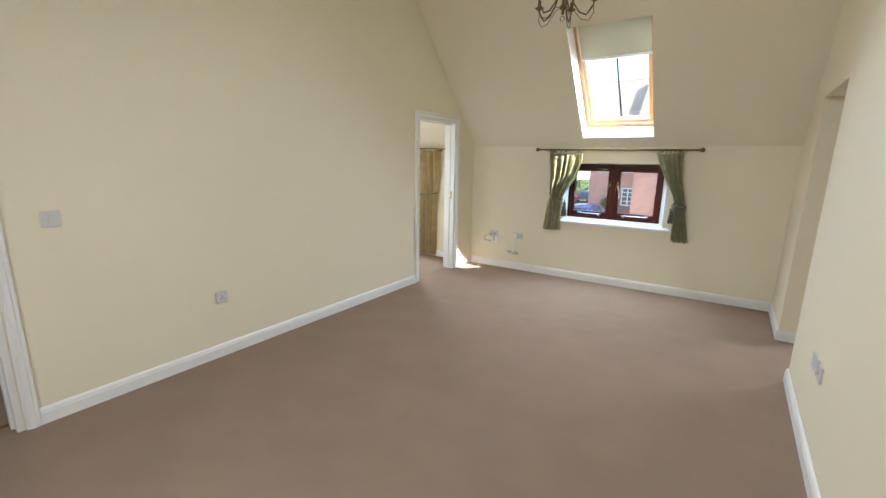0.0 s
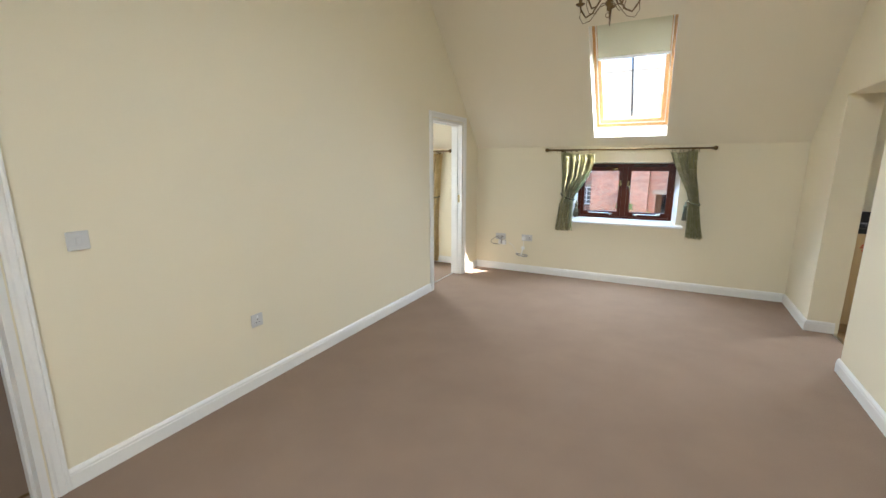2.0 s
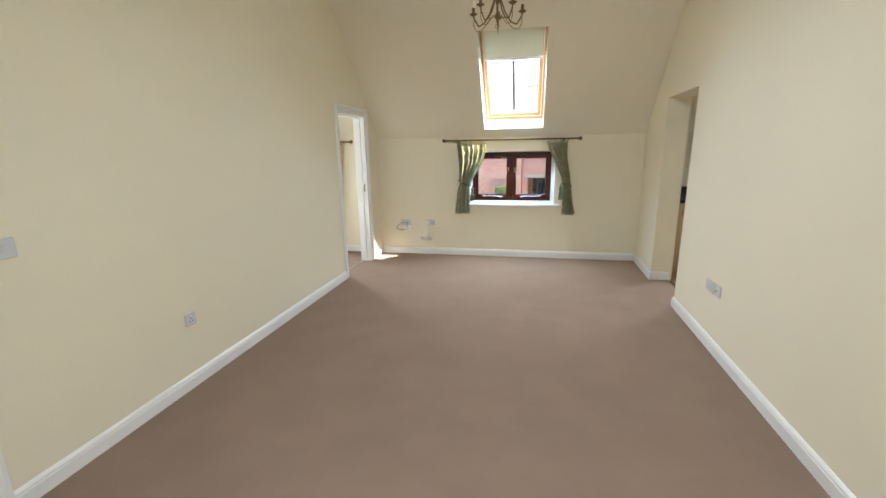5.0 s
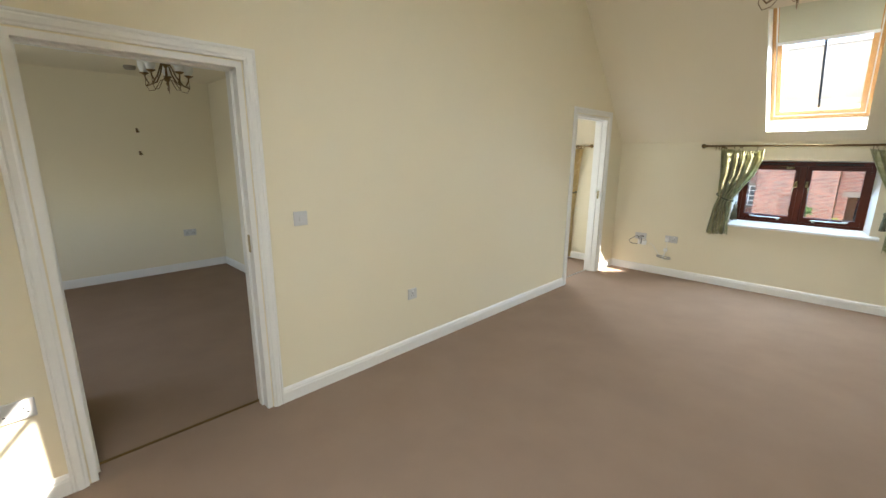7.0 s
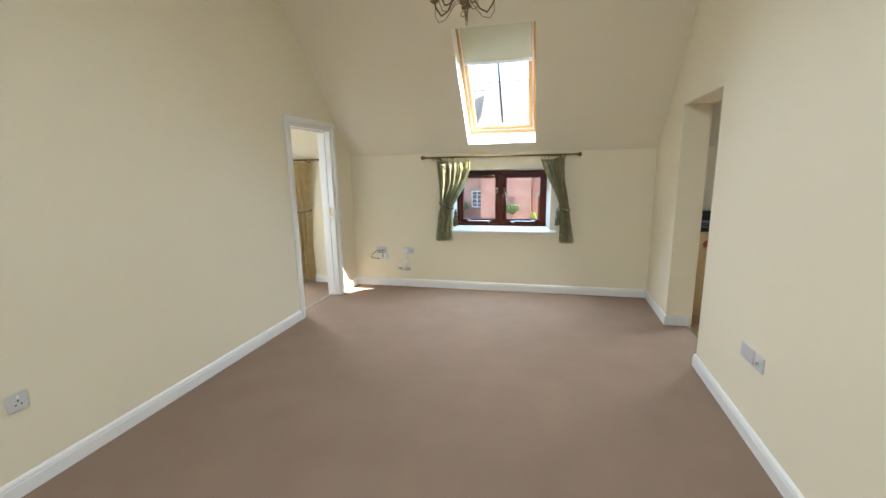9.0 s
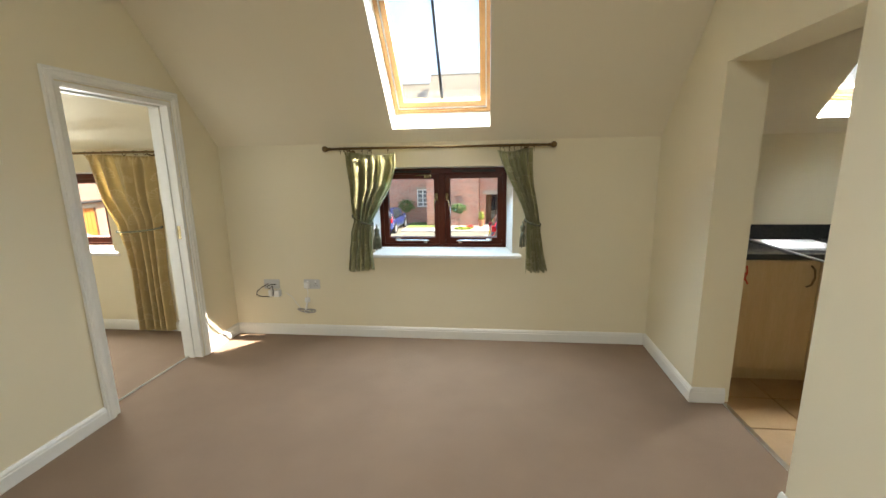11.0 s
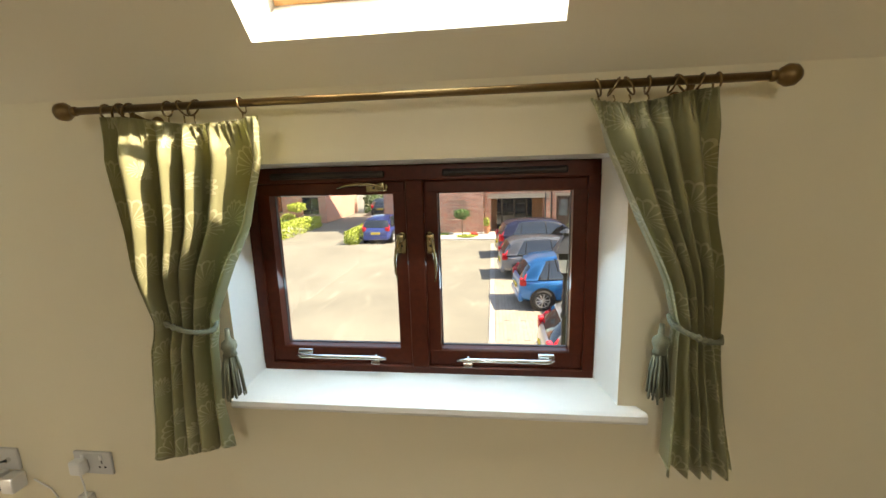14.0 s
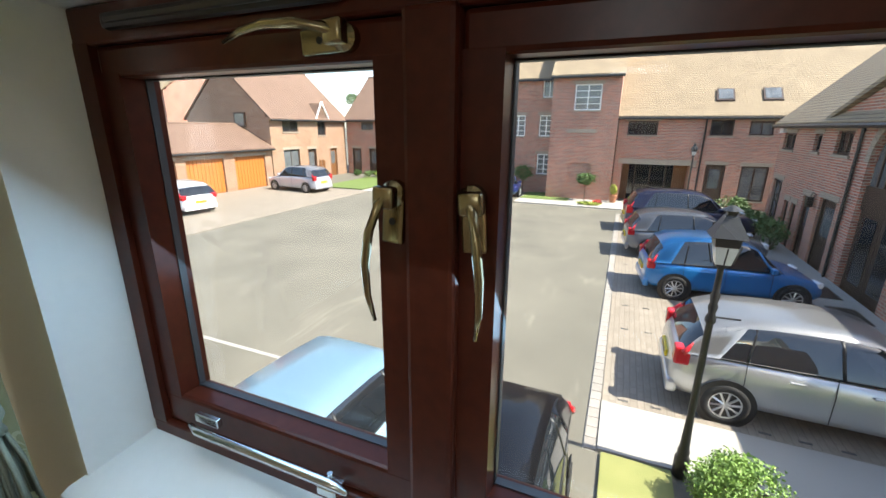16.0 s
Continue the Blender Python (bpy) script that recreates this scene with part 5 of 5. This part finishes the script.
for k in range(voussoirs):
    t0, t1 = math.pi * k / voussoirs + 0.008, math.pi * (k + 1) / voussoirs - 0.008
    bm = bmesh.new()
    q = [(13.05 + rr * math.cos(t), 3.25 + rr * math.sin(t)) for rr, t in ((1.0, t0), (1.22, t0), (1.22, t1), (1.0, t1))]
    A, C = [bm.verts.new(side.P(a, b, -0.02)) for a, b in q], [bm.verts.new(side.P(a, b, 0.06)) for a, b in q]
    bm.faces.new(A)
    bm.faces.new(C[::-1])
    for i in range(4):
        bm.faces.new((A[i], A[(i + 1) % 4], C[(i + 1) % 4], C[i]))
    part("arch_stone", bm, STONE, side.e)
part("door_panel", side.slab(12.001, 14.099, 2.1, 2.7, 0.10, 0.2), DARKWOOD, side.e, "brown boarded panel")
for u in (12.0, 13.05):
    d = part("glazed_door", side.slab(u + 0.01, u + 1.04, 0.0, 2.1, 0.14, 0.2), DARKWOOD, side.e, "dark glazed double door")
    part("pane", side.slab(u + 0.18, u + 0.87, 0.3, 1.95, 0.128, 0.139), DARKGLASS, d)
aw = part("arched_window", side.slab(12.001, 14.099, 2.7, 4.24, 0.16, 0.2), PALEGLASS, side.e, "tall arched window with pale curtains")
for u in (12.35, 12.68, 13.02, 13.36, 13.7):
    part("glazing_bar", side.slab(u, u + 0.05, 2.7, 4.2, 0.12, 0.16), DARKWOOD, aw)
bm = bmesh.new()
arc = [(13.05 + 1.0 * math.cos(t), 3.25 + 1.0 * math.sin(t)) for t in np.linspace(0, math.pi, 15)]
for s in (0, 1):
    pts = arc[:8] if s == 0 else arc[7:]
    cor = (14.1, 4.26) if s == 0 else (12.0, 4.26)
    A = [bm.verts.new(side.P(u, v, 0.0)) for u, v in pts] + [bm.verts.new(side.P(*cor, 0.0))]
    C = [bm.verts.new(side.P(u, v, 0.15)) for u, v in pts] + [bm.verts.new(side.P(*cor, 0.15))]
    bm.faces.new(A)
    bm.faces.new(C[::-1])
    for i in range(len(A)):
        bm.faces.new((A[i], A[(i + 1) % len(A)], C[(i + 1) % len(A)], C[i]))
part("arch_spandrel", bm, BRICK, side.e)
part("drainpipe", sweep(bmesh.new(), [side.P(11.5, 0, -0.06), side.P(11.5, 4.2, -0.06)], 0.04, 8), IRON, side.e)
part("flue", sweep(bmesh.new(), [side.P(11.0, 6.5, 2.0), side.P(11.0, 7.3, 2.0)], 0.09, 10), IRON, side.e, "short metal roof flue")
for u in (9.6, 14.5):
    lt = part("wall_lantern", side.slab(u - 0.08, u + 0.08, 1.75, 2.05, -0.22, -0.06), IRON, side.e, "black wall lantern")
    part("bracket", sweep(bmesh.new(), [side.P(u, 2.1, 0.0), side.P(u, 2.2, -0.1), side.P(u, 2.05, -0.14)], 0.015, 6), IRON, lt)
for k in range(2):
    structure("door_mat", B(6.75, 7.3, 12.0 - 1.5 * k, 12.9 - 1.5 * k, GZ + 0.1, GZ + 0.115), BLACK, "dark doormat on the footway", "mat")

# garages and houses on the sunny side
gar = House("garage_block", "brick garage block with orange timber doors", (-20.5, 9.4, GZ), (0, 1, 0), 13.0, 2.55, 6.0, BUFF, 4.0,
            [(0.4, 2.9, 0.0, 2.1, "garage"), (3.5, 6.0, 0.0, 2.1, "garage"), (6.6, 9.1, 0.0, 2.1, "garage"), (9.9, 12.4, 0.0, 2.1, "garage")], tiles=REDROOF)
lit = House("corner_house", "sunlit warm brick house with dark windows", (-20.5, 22.5, GZ), (0, 1, 0), 8.6, 4.6, 8.0, BUFF, 8.2,
            [(1.2, 2.8, 3.6, 4.4, "window"), (1.1, 2.75, 0.95, 2.35, "pale"), (3.7, 4.65, 0.0, 2.3, "door"), (6.4, 7.3, 0.0, 2.25, "door", 2, TIMBER), (5.0, 6.0, 3.3, 4.5, "window")], tiles=REDROOF)
bm = bmesh.new()
q = [lit.P(4.8, 4.55, -0.1), lit.P(6.2, 4.55, -0.1), lit.P(5.5, 5.75, -0.1)]
q2 = [lit.P(4.8, 4.55, 1.6), lit.P(6.2, 4.55, 1.6), lit.P(5.5, 5.75, 2.4)]
A, C = [bm.verts.new(p) for p in q], [bm.verts.new(p) for p in q2]
bm.faces.new(A)
bm.faces.new(C[::-1])
for i in range(3):
    bm.faces.new((A[i], A[(i + 1) % 3], C[(i + 1) % 3], C[i]))
dm = part("dormer", bm, REDROOF, lit.e)
for s in (0, 1):
    part("bargeboard", sweep(bmesh.new(), [lit.P(4.7 + 1.6 * s, 4.5, -0.14), lit.P(5.5, 5.85, -0.14)], 0.07, 6), WHITE, dm, "white bargeboard")
for u in (4.9, 5.3):
    part("meter_box", lit.slab(u, u + 0.28, 0.5, 1.4, -0.05, 0.0), TIMBER, lit.e, "brown meter box")
gw = part("gable_window", B(-23.6, -22.6, 22.38, 22.49, GZ + 3.9, GZ + 4.9), DARKWOOD, lit.e)
part("pane", B(-23.5, -22.7, 22.36, 22.379, GZ + 4.0, GZ + 4.8), PALEGLASS, gw)
red = House("terrace_house", "red brick terrace with dark doors and windows", (-20.4, 31.2, GZ), (1, 0, 0), 9.2, 4.65, 8.0, BRICK, 8.2,
            [(0.5, 1.4, 0.0, 2.2, "door"), (2.2, 3.1, 0.0, 2.2, "door"), (1.5, 2.7, 3.75, 4.35, "pale"), (3.9, 5.1, 3.4, 4.5, "window"), (4.3, 5.5, 0.9, 2.2, "window"), (7.2, 8.6, 0.7, 2.1, "window"), (7.3, 8.5, 3.4, 4.5, "window")], tiles=REDROOF)
back = House("far_house", "brick house beyond the garages", (-46, 22, GZ), (1, 0, 0), 16.0, 6.6, 9.0, BRICK, 9.8, [(9.5, 10.8, 4.6, 6.0, "pale"), (12.0, 13.3, 4.6, 6.0, "pale")])
drive = House("far_house", "brick gable house along the drive", (-6.0, 62.0, GZ), (0, -1, 0), 12.0, 4.7, 8.0, BRICK, 8.0, [(4.0, 5.2, 1.0, 2.3, "window")])


# ---- cars ----
def car(place, rz, L, W, H, paint, label, seed, tall=0.0, plate=YELLOW):
    """A small hatchback: lofted body, glasshouse, roof skin, pillars, wheels, lamps. Local x points to its nose."""
    e = thing("car", place, label, "car", "parked cars", rz)
    hw, a = W / 2, L / 2
    belt = 0.92 + tall
    top = [(-1.0, 0.62), (-0.985, 0.86), (-0.94, belt), (-0.6, belt), (-0.2, belt - 0.01), (0.2, belt - 0.03), (0.42, belt - 0.05), (0.62, 0.86 + tall * 0.7), (0.85, 0.76 + tall * 0.6), (0.96, 0.66 + tall * 0.4), (1.0, 0.52)]
    bm = bmesh.new()
    rings = []
    for f, z in top:
        w = hw * (1 - 0.10 * abs(f) ** 5 - (0.10 if abs(f) > 0.97 else 0))
        zb = 0.20 + (0.10 if abs(f) > 0.95 else 0)
        sec = [(0.82, zb), (0.97, zb + 0.10), (1.0, zb + 0.24), (0.995, zb + (z - zb) * 0.62), (0.97, zb + (z - zb) * 0.88), (0.90, z), (0.5, z + 0.018), (0, z + 0.022)]
        pts = [(s * w, q) for s, q in sec] + [(-s * w, q) for s, q in sec[-2::-1]]
        rings.append([bm.verts.new((f * a, y, q)) for y, q in pts])
    n = len(rings[0])
    for A, C in zip(rings, rings[1:]):
        for k in range(n):
            bm.faces.new((A[k], A[(k + 1) % n], C[(k + 1) % n], C[k]))
    bm.faces.new(rings[0][::-1])
    bm.faces.new(rings[-1])
    body = part("body", bm, paint, e, smooth=True)
    m = body.modifiers.new("soft", "SUBSURF")
    m.levels = m.render_levels = 1
    gh = [(-0.95, belt - 0.02, 0.0), (-0.83, H - 0.19, 0.7), (-0.70, H - 0.06, 0.96), (-0.42, H - 0.01, 1.0), (-0.1, H, 1.0), (0.10, H - 0.03, 1.0), (0.25, H - 0.13, 0.8), (0.52, belt - 0.03, 0.0)]

    def cross(f, z, lift=0.0):
        k = max(0.0, (z - belt) / (H - belt))
        return [(hw * 0.93 + lift, belt - 0.03), (hw * (0.93 - 0.15 * k) + lift, belt + (z - belt) * 0.80), (hw * (0.93 - 0.24 * k) + lift * 0.6, z - 0.02 * k + lift), (hw * 0.3, z + lift), (0, z + 0.006 + lift)]
    bm = bmesh.new()
    rings = []
    for f, z, _ in gh:
        s = cross(f, z)
        rings.append([bm.verts.new((f * a, y, q)) for y, q in s + [(-y, q) for y, q in s[-2::-1]]])
    n = len(rings[0])
    for A, C in zip(rings, rings[1:]):
        for k in range(n - 1):
            bm.faces.new((A[k], A[k + 1], C[k + 1], C[k]))
    glassh = part("glasshouse", bm, CARGLASS, e, "dark tinted glazing", smooth=True)
    bm = bmesh.new()
    rings = []
    for f, z, _ in gh[1:7]:
        s = cross(f, z, 0.012)[1:]
        s[0] = (s[1][0] + 0.012, s[1][1] - 0.045)
        rings.append([bm.verts.new((f * a, y, q)) for y, q in s + [(-y, q) for y, q in s[-2::-1]]])
    n = len(rings[0])
    for A, C in zip(rings, rings[1:]):
        for k in range(n - 1):
            bm.faces.new((A[k], A[k + 1], C[k + 1], C[k]))
    bmesh.ops.solidify(bm, geom=list(bm.faces), thickness=0.012)
    part("roof", bm, paint, e, smooth=True)
    for s in (-1, 1):
        fs, zz = [q[0] for q in gh], [q[1] for q in gh]

        def on_side(f, q):
            """A point on the glasshouse flank at station f, q of the way up."""
            z = float(np.interp(f, fs, zz))
            cs = cross(f, z)
            A, C, k = (cs[0], cs[1], q / 0.8) if q < 0.8 else (cs[1], cs[2], (q - 0.8) / 0.2)
            return (f * a, s * (A[0] + (C[0] - A[0]) * k - 0.008), A[1] + (C[1] - A[1]) * k)
        for f0, f1, rad in ((0.49, 0.235, 0.026), (-0.05, -0.08, 0.024), (-0.56, -0.52, 0.020)):
            part("pillar", sweep(bmesh.new(), [on_side(f0 + (f1 - f0) * q, q) for q in (0, 0.25, 0.5, 0.75, 0.95)], rad, 8), BLACK if -0.7 < f0 < 0 else paint, e, smooth=True)
        bm = bmesh.new()
        grid = [[bm.verts.new(Vector(on_side(f + 0.15 * q * max(0.0, (f + 0.93) / 0.21), q)) + Vector((0, s * 0.016, 0.002))) for q in (0.0, 0.2, 0.4, 0.6, 0.8, 0.98)] for f in (-0.935, -0.90, -0.86, -0.81, -0.76, -0.72)]
        for A, C in zip(grid, grid[1:]):
            for k in range(5):
                bm.faces.new((A[k], A[k + 1], C[k + 1], C[k]) if s < 0 else (C[k], C[k + 1], A[k + 1], A[k]))
        bmesh.ops.solidify(bm, geom=list(bm.faces), thickness=0.01)
        part("quarter_panel", bm, paint, e, smooth=True)
        part("tail_lamp_wing", sweep(bmesh.new(), [Vector(on_side(f, q)) + Vector((-0.02, s * 0.012, 0)) for f, q in ((-0.93, 0.05), (-0.905, 0.4), (-0.875, 0.75))], 0, 8, [0.05, 0.034, 0.012]), REDLIGHT, e, smooth=True)
        part("window_trim", sweep(bmesh.new(), [on_side(f, 0.02) for f in np.linspace(-0.86, 0.46, 8)], 0.016, 6), BLACK, e)
        bm = box(bmesh.new(), 0.36 * a, 0.36 * a + 0.12, min(s * (hw + 0.0), s * (hw + 0.17)), max(s * hw, s * (hw + 0.17)), belt - 0.02, belt + 0.11, 0.03)
        part("mirror", bm, paint, e)
        part("headlamp", B(0.90 * a, 0.965 * a, min(s * hw * 0.55, s * hw * 0.90), max(s * hw * 0.55, s * hw * 0.90), 0.60 + tall * 0.5, 0.74 + tall * 0.5, bevel=0.03), CLEARLIGHT, e)
        part("tail_lamp", B(-0.988 * a, -0.885 * a, min(s * hw * 0.66, s * hw * 0.92), max(s * hw * 0.66, s * hw * 0.92), 0.72 + tall * 0.4, belt + 0.03, bevel=0.035), REDLIGHT, e)
        for nm, f in (("door_handle", -0.28), ("door_handle", 0.14)):
            part(nm, B(f * a - 0.09, f * a + 0.09, min(s * hw * 0.985, s * (hw + 0.02)), max(s * hw * 0.985, s * (hw + 0.02)), belt - 0.17, belt - 0.14, bevel=0.008), paint, e)
        for f in (-0.08, 0.42, -0.56):
            part("door_seam", sweep(bmesh.new(), [(f * a, s * (hw * 0.998), 0.34), (f * a, s * (hw * 1.0), belt - 0.25), (f * a, s * (hw * 0.955), belt - 0.03)], 0.006, 4), BLACK, e)
        for f in (-0.64, 0.66):
            wx = f * a
            mt = pose(wx, s * (hw - 0.085), 0.305, -90 * s)
            part("wheel_arch", lathe(bmesh.new(), [(0.33, 0.06), (0.375, 0.075), (0.375, 0.088), (0.31, 0.09)], 24, mt), BLACK, e)
            wh = part("wheel", lathe(bmesh.new(), [(0.20, -0.05), (0.29, -0.05), (0.305, -0.02), (0.305, 0.08), (0.29, 0.105), (0.205, 0.108), (0.20, 0.07)], 24, mt), RUBBER, e, smooth=True)
            rim = bmesh.new()
            lathe(rim, [(0.205, 0.05), (0.207, 0.106), (0.19, 0.104), (0.182, 0.07)], 24, mt)
            for k in range(10):
                t = 2 * math.pi * k / 10
                sweep(rim, [mt @ Vector((0.03 * math.cos(t), 0.03 * math.sin(t), 0.098)), mt @ Vector((0.195 * math.cos(t + 0.12), 0.195 * math.sin(t + 0.12), 0.094))], 0.016, 5)
            lathe(rim, [(0.05, 0.07), (0.05, 0.104), (0.02, 0.108)], 12, mt)
            part("rim", rim, ALLOY, wh)
            part("hub_backing", lathe(bmesh.new(), [(0.20, 0.055), (0.20, 0.06)], 20, mt), BLACK, wh)
    part("bumper", B(-1.01 * a, -0.93 * a, -hw * 0.86, hw * 0.86, 0.24, 0.46, bevel=0.05), paint, e)
    pz = 0.56 + tall * 0.3
    pt = part("number_plate", B(-1.012 * a - 0.004, -0.99 * a, -0.26, 0.26, pz, pz + 0.11), plate, e, "yellow rear number plate")
    for k in range(6):
        part("plate_bar", B(-1.012 * a - 0.007, -1.012 * a - 0.004, -0.21 + 0.07 * k, -0.17 + 0.07 * k, pz + 0.02, pz + 0.09), BLACK, pt)
    return e


paint = lambda nm, c, metal=0.35: mat(nm, c, 0.28, metal, vary=0.01, scale=2, bump=0, coat=0.8)
SILVER, BLUE, GREY, NAVY = paint("silver_car_paint", (0.50, 0.50, 0.49), 0.6), paint("bright_blue_car_paint", (0.012, 0.16, 0.42)), paint("grey_car_paint", (0.14, 0.15, 0.17)), paint("navy_car_paint", (0.025, 0.03, 0.075))
PALEB, DARKC, WHITEC, PALEGREY = paint("pale_blue_car_paint", (0.36, 0.58, 0.72), 0.3), paint("black_car_paint", (0.012, 0.013, 0.016)), paint("white_car_paint", (0.72, 0.73, 0.75), 0.0), paint("pale_grey_car_paint", (0.42, 0.43, 0.47), 0.3)
INDIGO = paint("indigo_car_paint", (0.03, 0.05, 0.20))
car((5.08, 6.72, GZ + 0.02), 0, 4.05, 1.70, 1.46, SILVER, "silver hatchback parked in a paved bay", 1, 0.06)
car((4.64, 11.52, GZ + 0.02), 6, 3.68, 1.66, 1.49, BLUE, "bright blue hatchback parked in a bay", 2)
car((4.35, 14.95, GZ + 0.02), 5, 3.95, 1.72, 1.47, GREY, "dark grey hatchback parked in a bay", 3)
car((4.6, 18.7, GZ + 0.02), 5, 4.6, 1.85, 1.66, NAVY, "dark navy estate car parked in a bay", 4, 0.12)
car((-0.78, 2.30, GZ), -92, 3.75, 1.62, 1.45, PALEB, "pale blue hatchback parked below the window", 5)
car((1.16, 2.22, GZ), -88, 3.95, 1.66, 1.40, DARKC, "black hatchback parked below the window", 6)
car((-18.0, 13.4, GZ), 172, 4.4, 1.78, 1.45, WHITEC, "white car parked before the garages", 7)
car((-17.1, 21.2, GZ + 0.02), 176, 4.1, 1.76, 1.56, PALEGREY, "pale grey-white crossover car on the forecourt", 8, 0.1)
car((-4.35, 23.4, GZ), 88, 3.9, 1.70, 1.50, INDIGO, "dark blue hatchback parked beside a low hedge", 9)
car((-8.0, 37.5, GZ), 92, 4.2, 1.75, 1.5, DARKC, "black car further down the drive", 10)


# ---- lamp posts ----
LANTERN = mat("lantern_glass", (0.62, 0.64, 0.60), 0.15, vary=0.1, bump=0)


def street_lamp(place, label):
    e = thing("street_lamp", place, label, "street lamp", "courtyard lamps")
    part("post", lathe(bmesh.new(), [(0.085, 0), (0.085, 0.25), (0.06, 0.30), (0.07, 0.34), (0.055, 0.40), (0.040, 0.8), (0.036, 2.0), (0.055, 2.03), (0.055, 2.07), (0.034, 2.12), (0.05, 2.2), (0.034, 2.24), (0.05, 2.33), (0.034, 2.37), (0.03, 2.62), (0.06, 2.66), (0.02, 2.70)], 14), IRON, e, smooth=True)
    part("ladder_bar", sweep(bmesh.new(), [(-0.05, 0, 2.08), (0.27, 0, 2.09)], 0.011, 6), IRON, e)
    z = 2.68
    for nm, r0, r1, z0, z1, m_ in (("glass", 0.095, 0.145, z, z + 0.19, LANTERN), ("collar", 0.15, 0.165, z + 0.19, z + 0.29, IRON), ("hood", 0.225, 0.075, z + 0.29, z + 0.50, IRON), ("cap", 0.05, 0.07, z + 0.50, z + 0.555, IRON), ("finial", 0.10, 0.02, z + 0.555, z + 0.60, IRON)):
        part(nm, lathe(bmesh.new(), [(r0, z0), (r1, z1)], 4 if nm != "finial" else 10, pose(0, 0, 0, 0, 0, 45)), m_, e)
    for k in range(4):
        t = k * math.pi / 2 + math.pi / 2
        part("glazing_bar", sweep(bmesh.new(), [(0.097 * math.cos(t), 0.097 * math.sin(t), z), (0.148 * math.cos(t), 0.148 * math.sin(t), z + 0.19)], 0.008, 5), IRON, e)
    return e


street_lamp((3.14, 4.60, GZ + 0.02), "black iron street lamp with square lantern")
street_lamp((5.25, 24.3, GZ + 0.06), "black iron street lamp by the entrance")

# ---- kerb setts and bay markers ----
kerb = structure("kerb", B(2.02, 2.2, 4.6, 21.5, GZ - 0.03, GZ + 0.004), CONCRETE, "row of pale kerb setts along the bays", "kerb")
ks = shared_box("kerb_sett", 0.16, 0.215, 0.022, SETT)
for k in range(75):
    o = new("kerb_sett", ks)
    o.parent = kerb
    o.location = (2.11, 4.72 + 0.2235 * k, GZ + 0.004)
bm2 = shared_box("marker_sett", 0.15, 0.045, 0.006, DARKSETT)
mk = structure("bay_markers", B(2.2, 2.3, 5.70, 5.75, GZ, GZ + 0.025), CONCRETE, "charcoal setts marking out the bays", "marking")
for y in (5.86, 8.45, 9.75, 13.1, 16.6):
    for k in range(9):
        o = new("marker_sett", bm2)
        o.parent = mk
        o.location = (2.5 + 0.45 * k, y, GZ + 0.017)

# ---- kitchen floor tiles ----
def tile_mesh():
    bm = B(-0.1635, 0.1635, -0.1635, 0.1635, -0.009, 0.0, bevel=0.0)
    bmesh.ops.bevel(bm, geom=[q for q in bm.edges if all(v.co.z > -0.001 for v in q.verts)], offset=0.003, segments=1, affect="EDGES")
    me = bpy.data.meshes.new("tile")
    bm.to_mesh(me)
    bm.free()
    me.materials.append(TILE)
    return me


tm = tile_mesh()
for i in range(8):
    for j in range(8):
        x, y = 3.937 + 0.3335 * i, -0.30 - 0.3335 * j - 0.33
        if x < 6.25 and y > -3.05:
            o = new("tile", tm)
            o.parent = kfloor
            o.location = (x + 0.03, y + 0.0, 0.001)
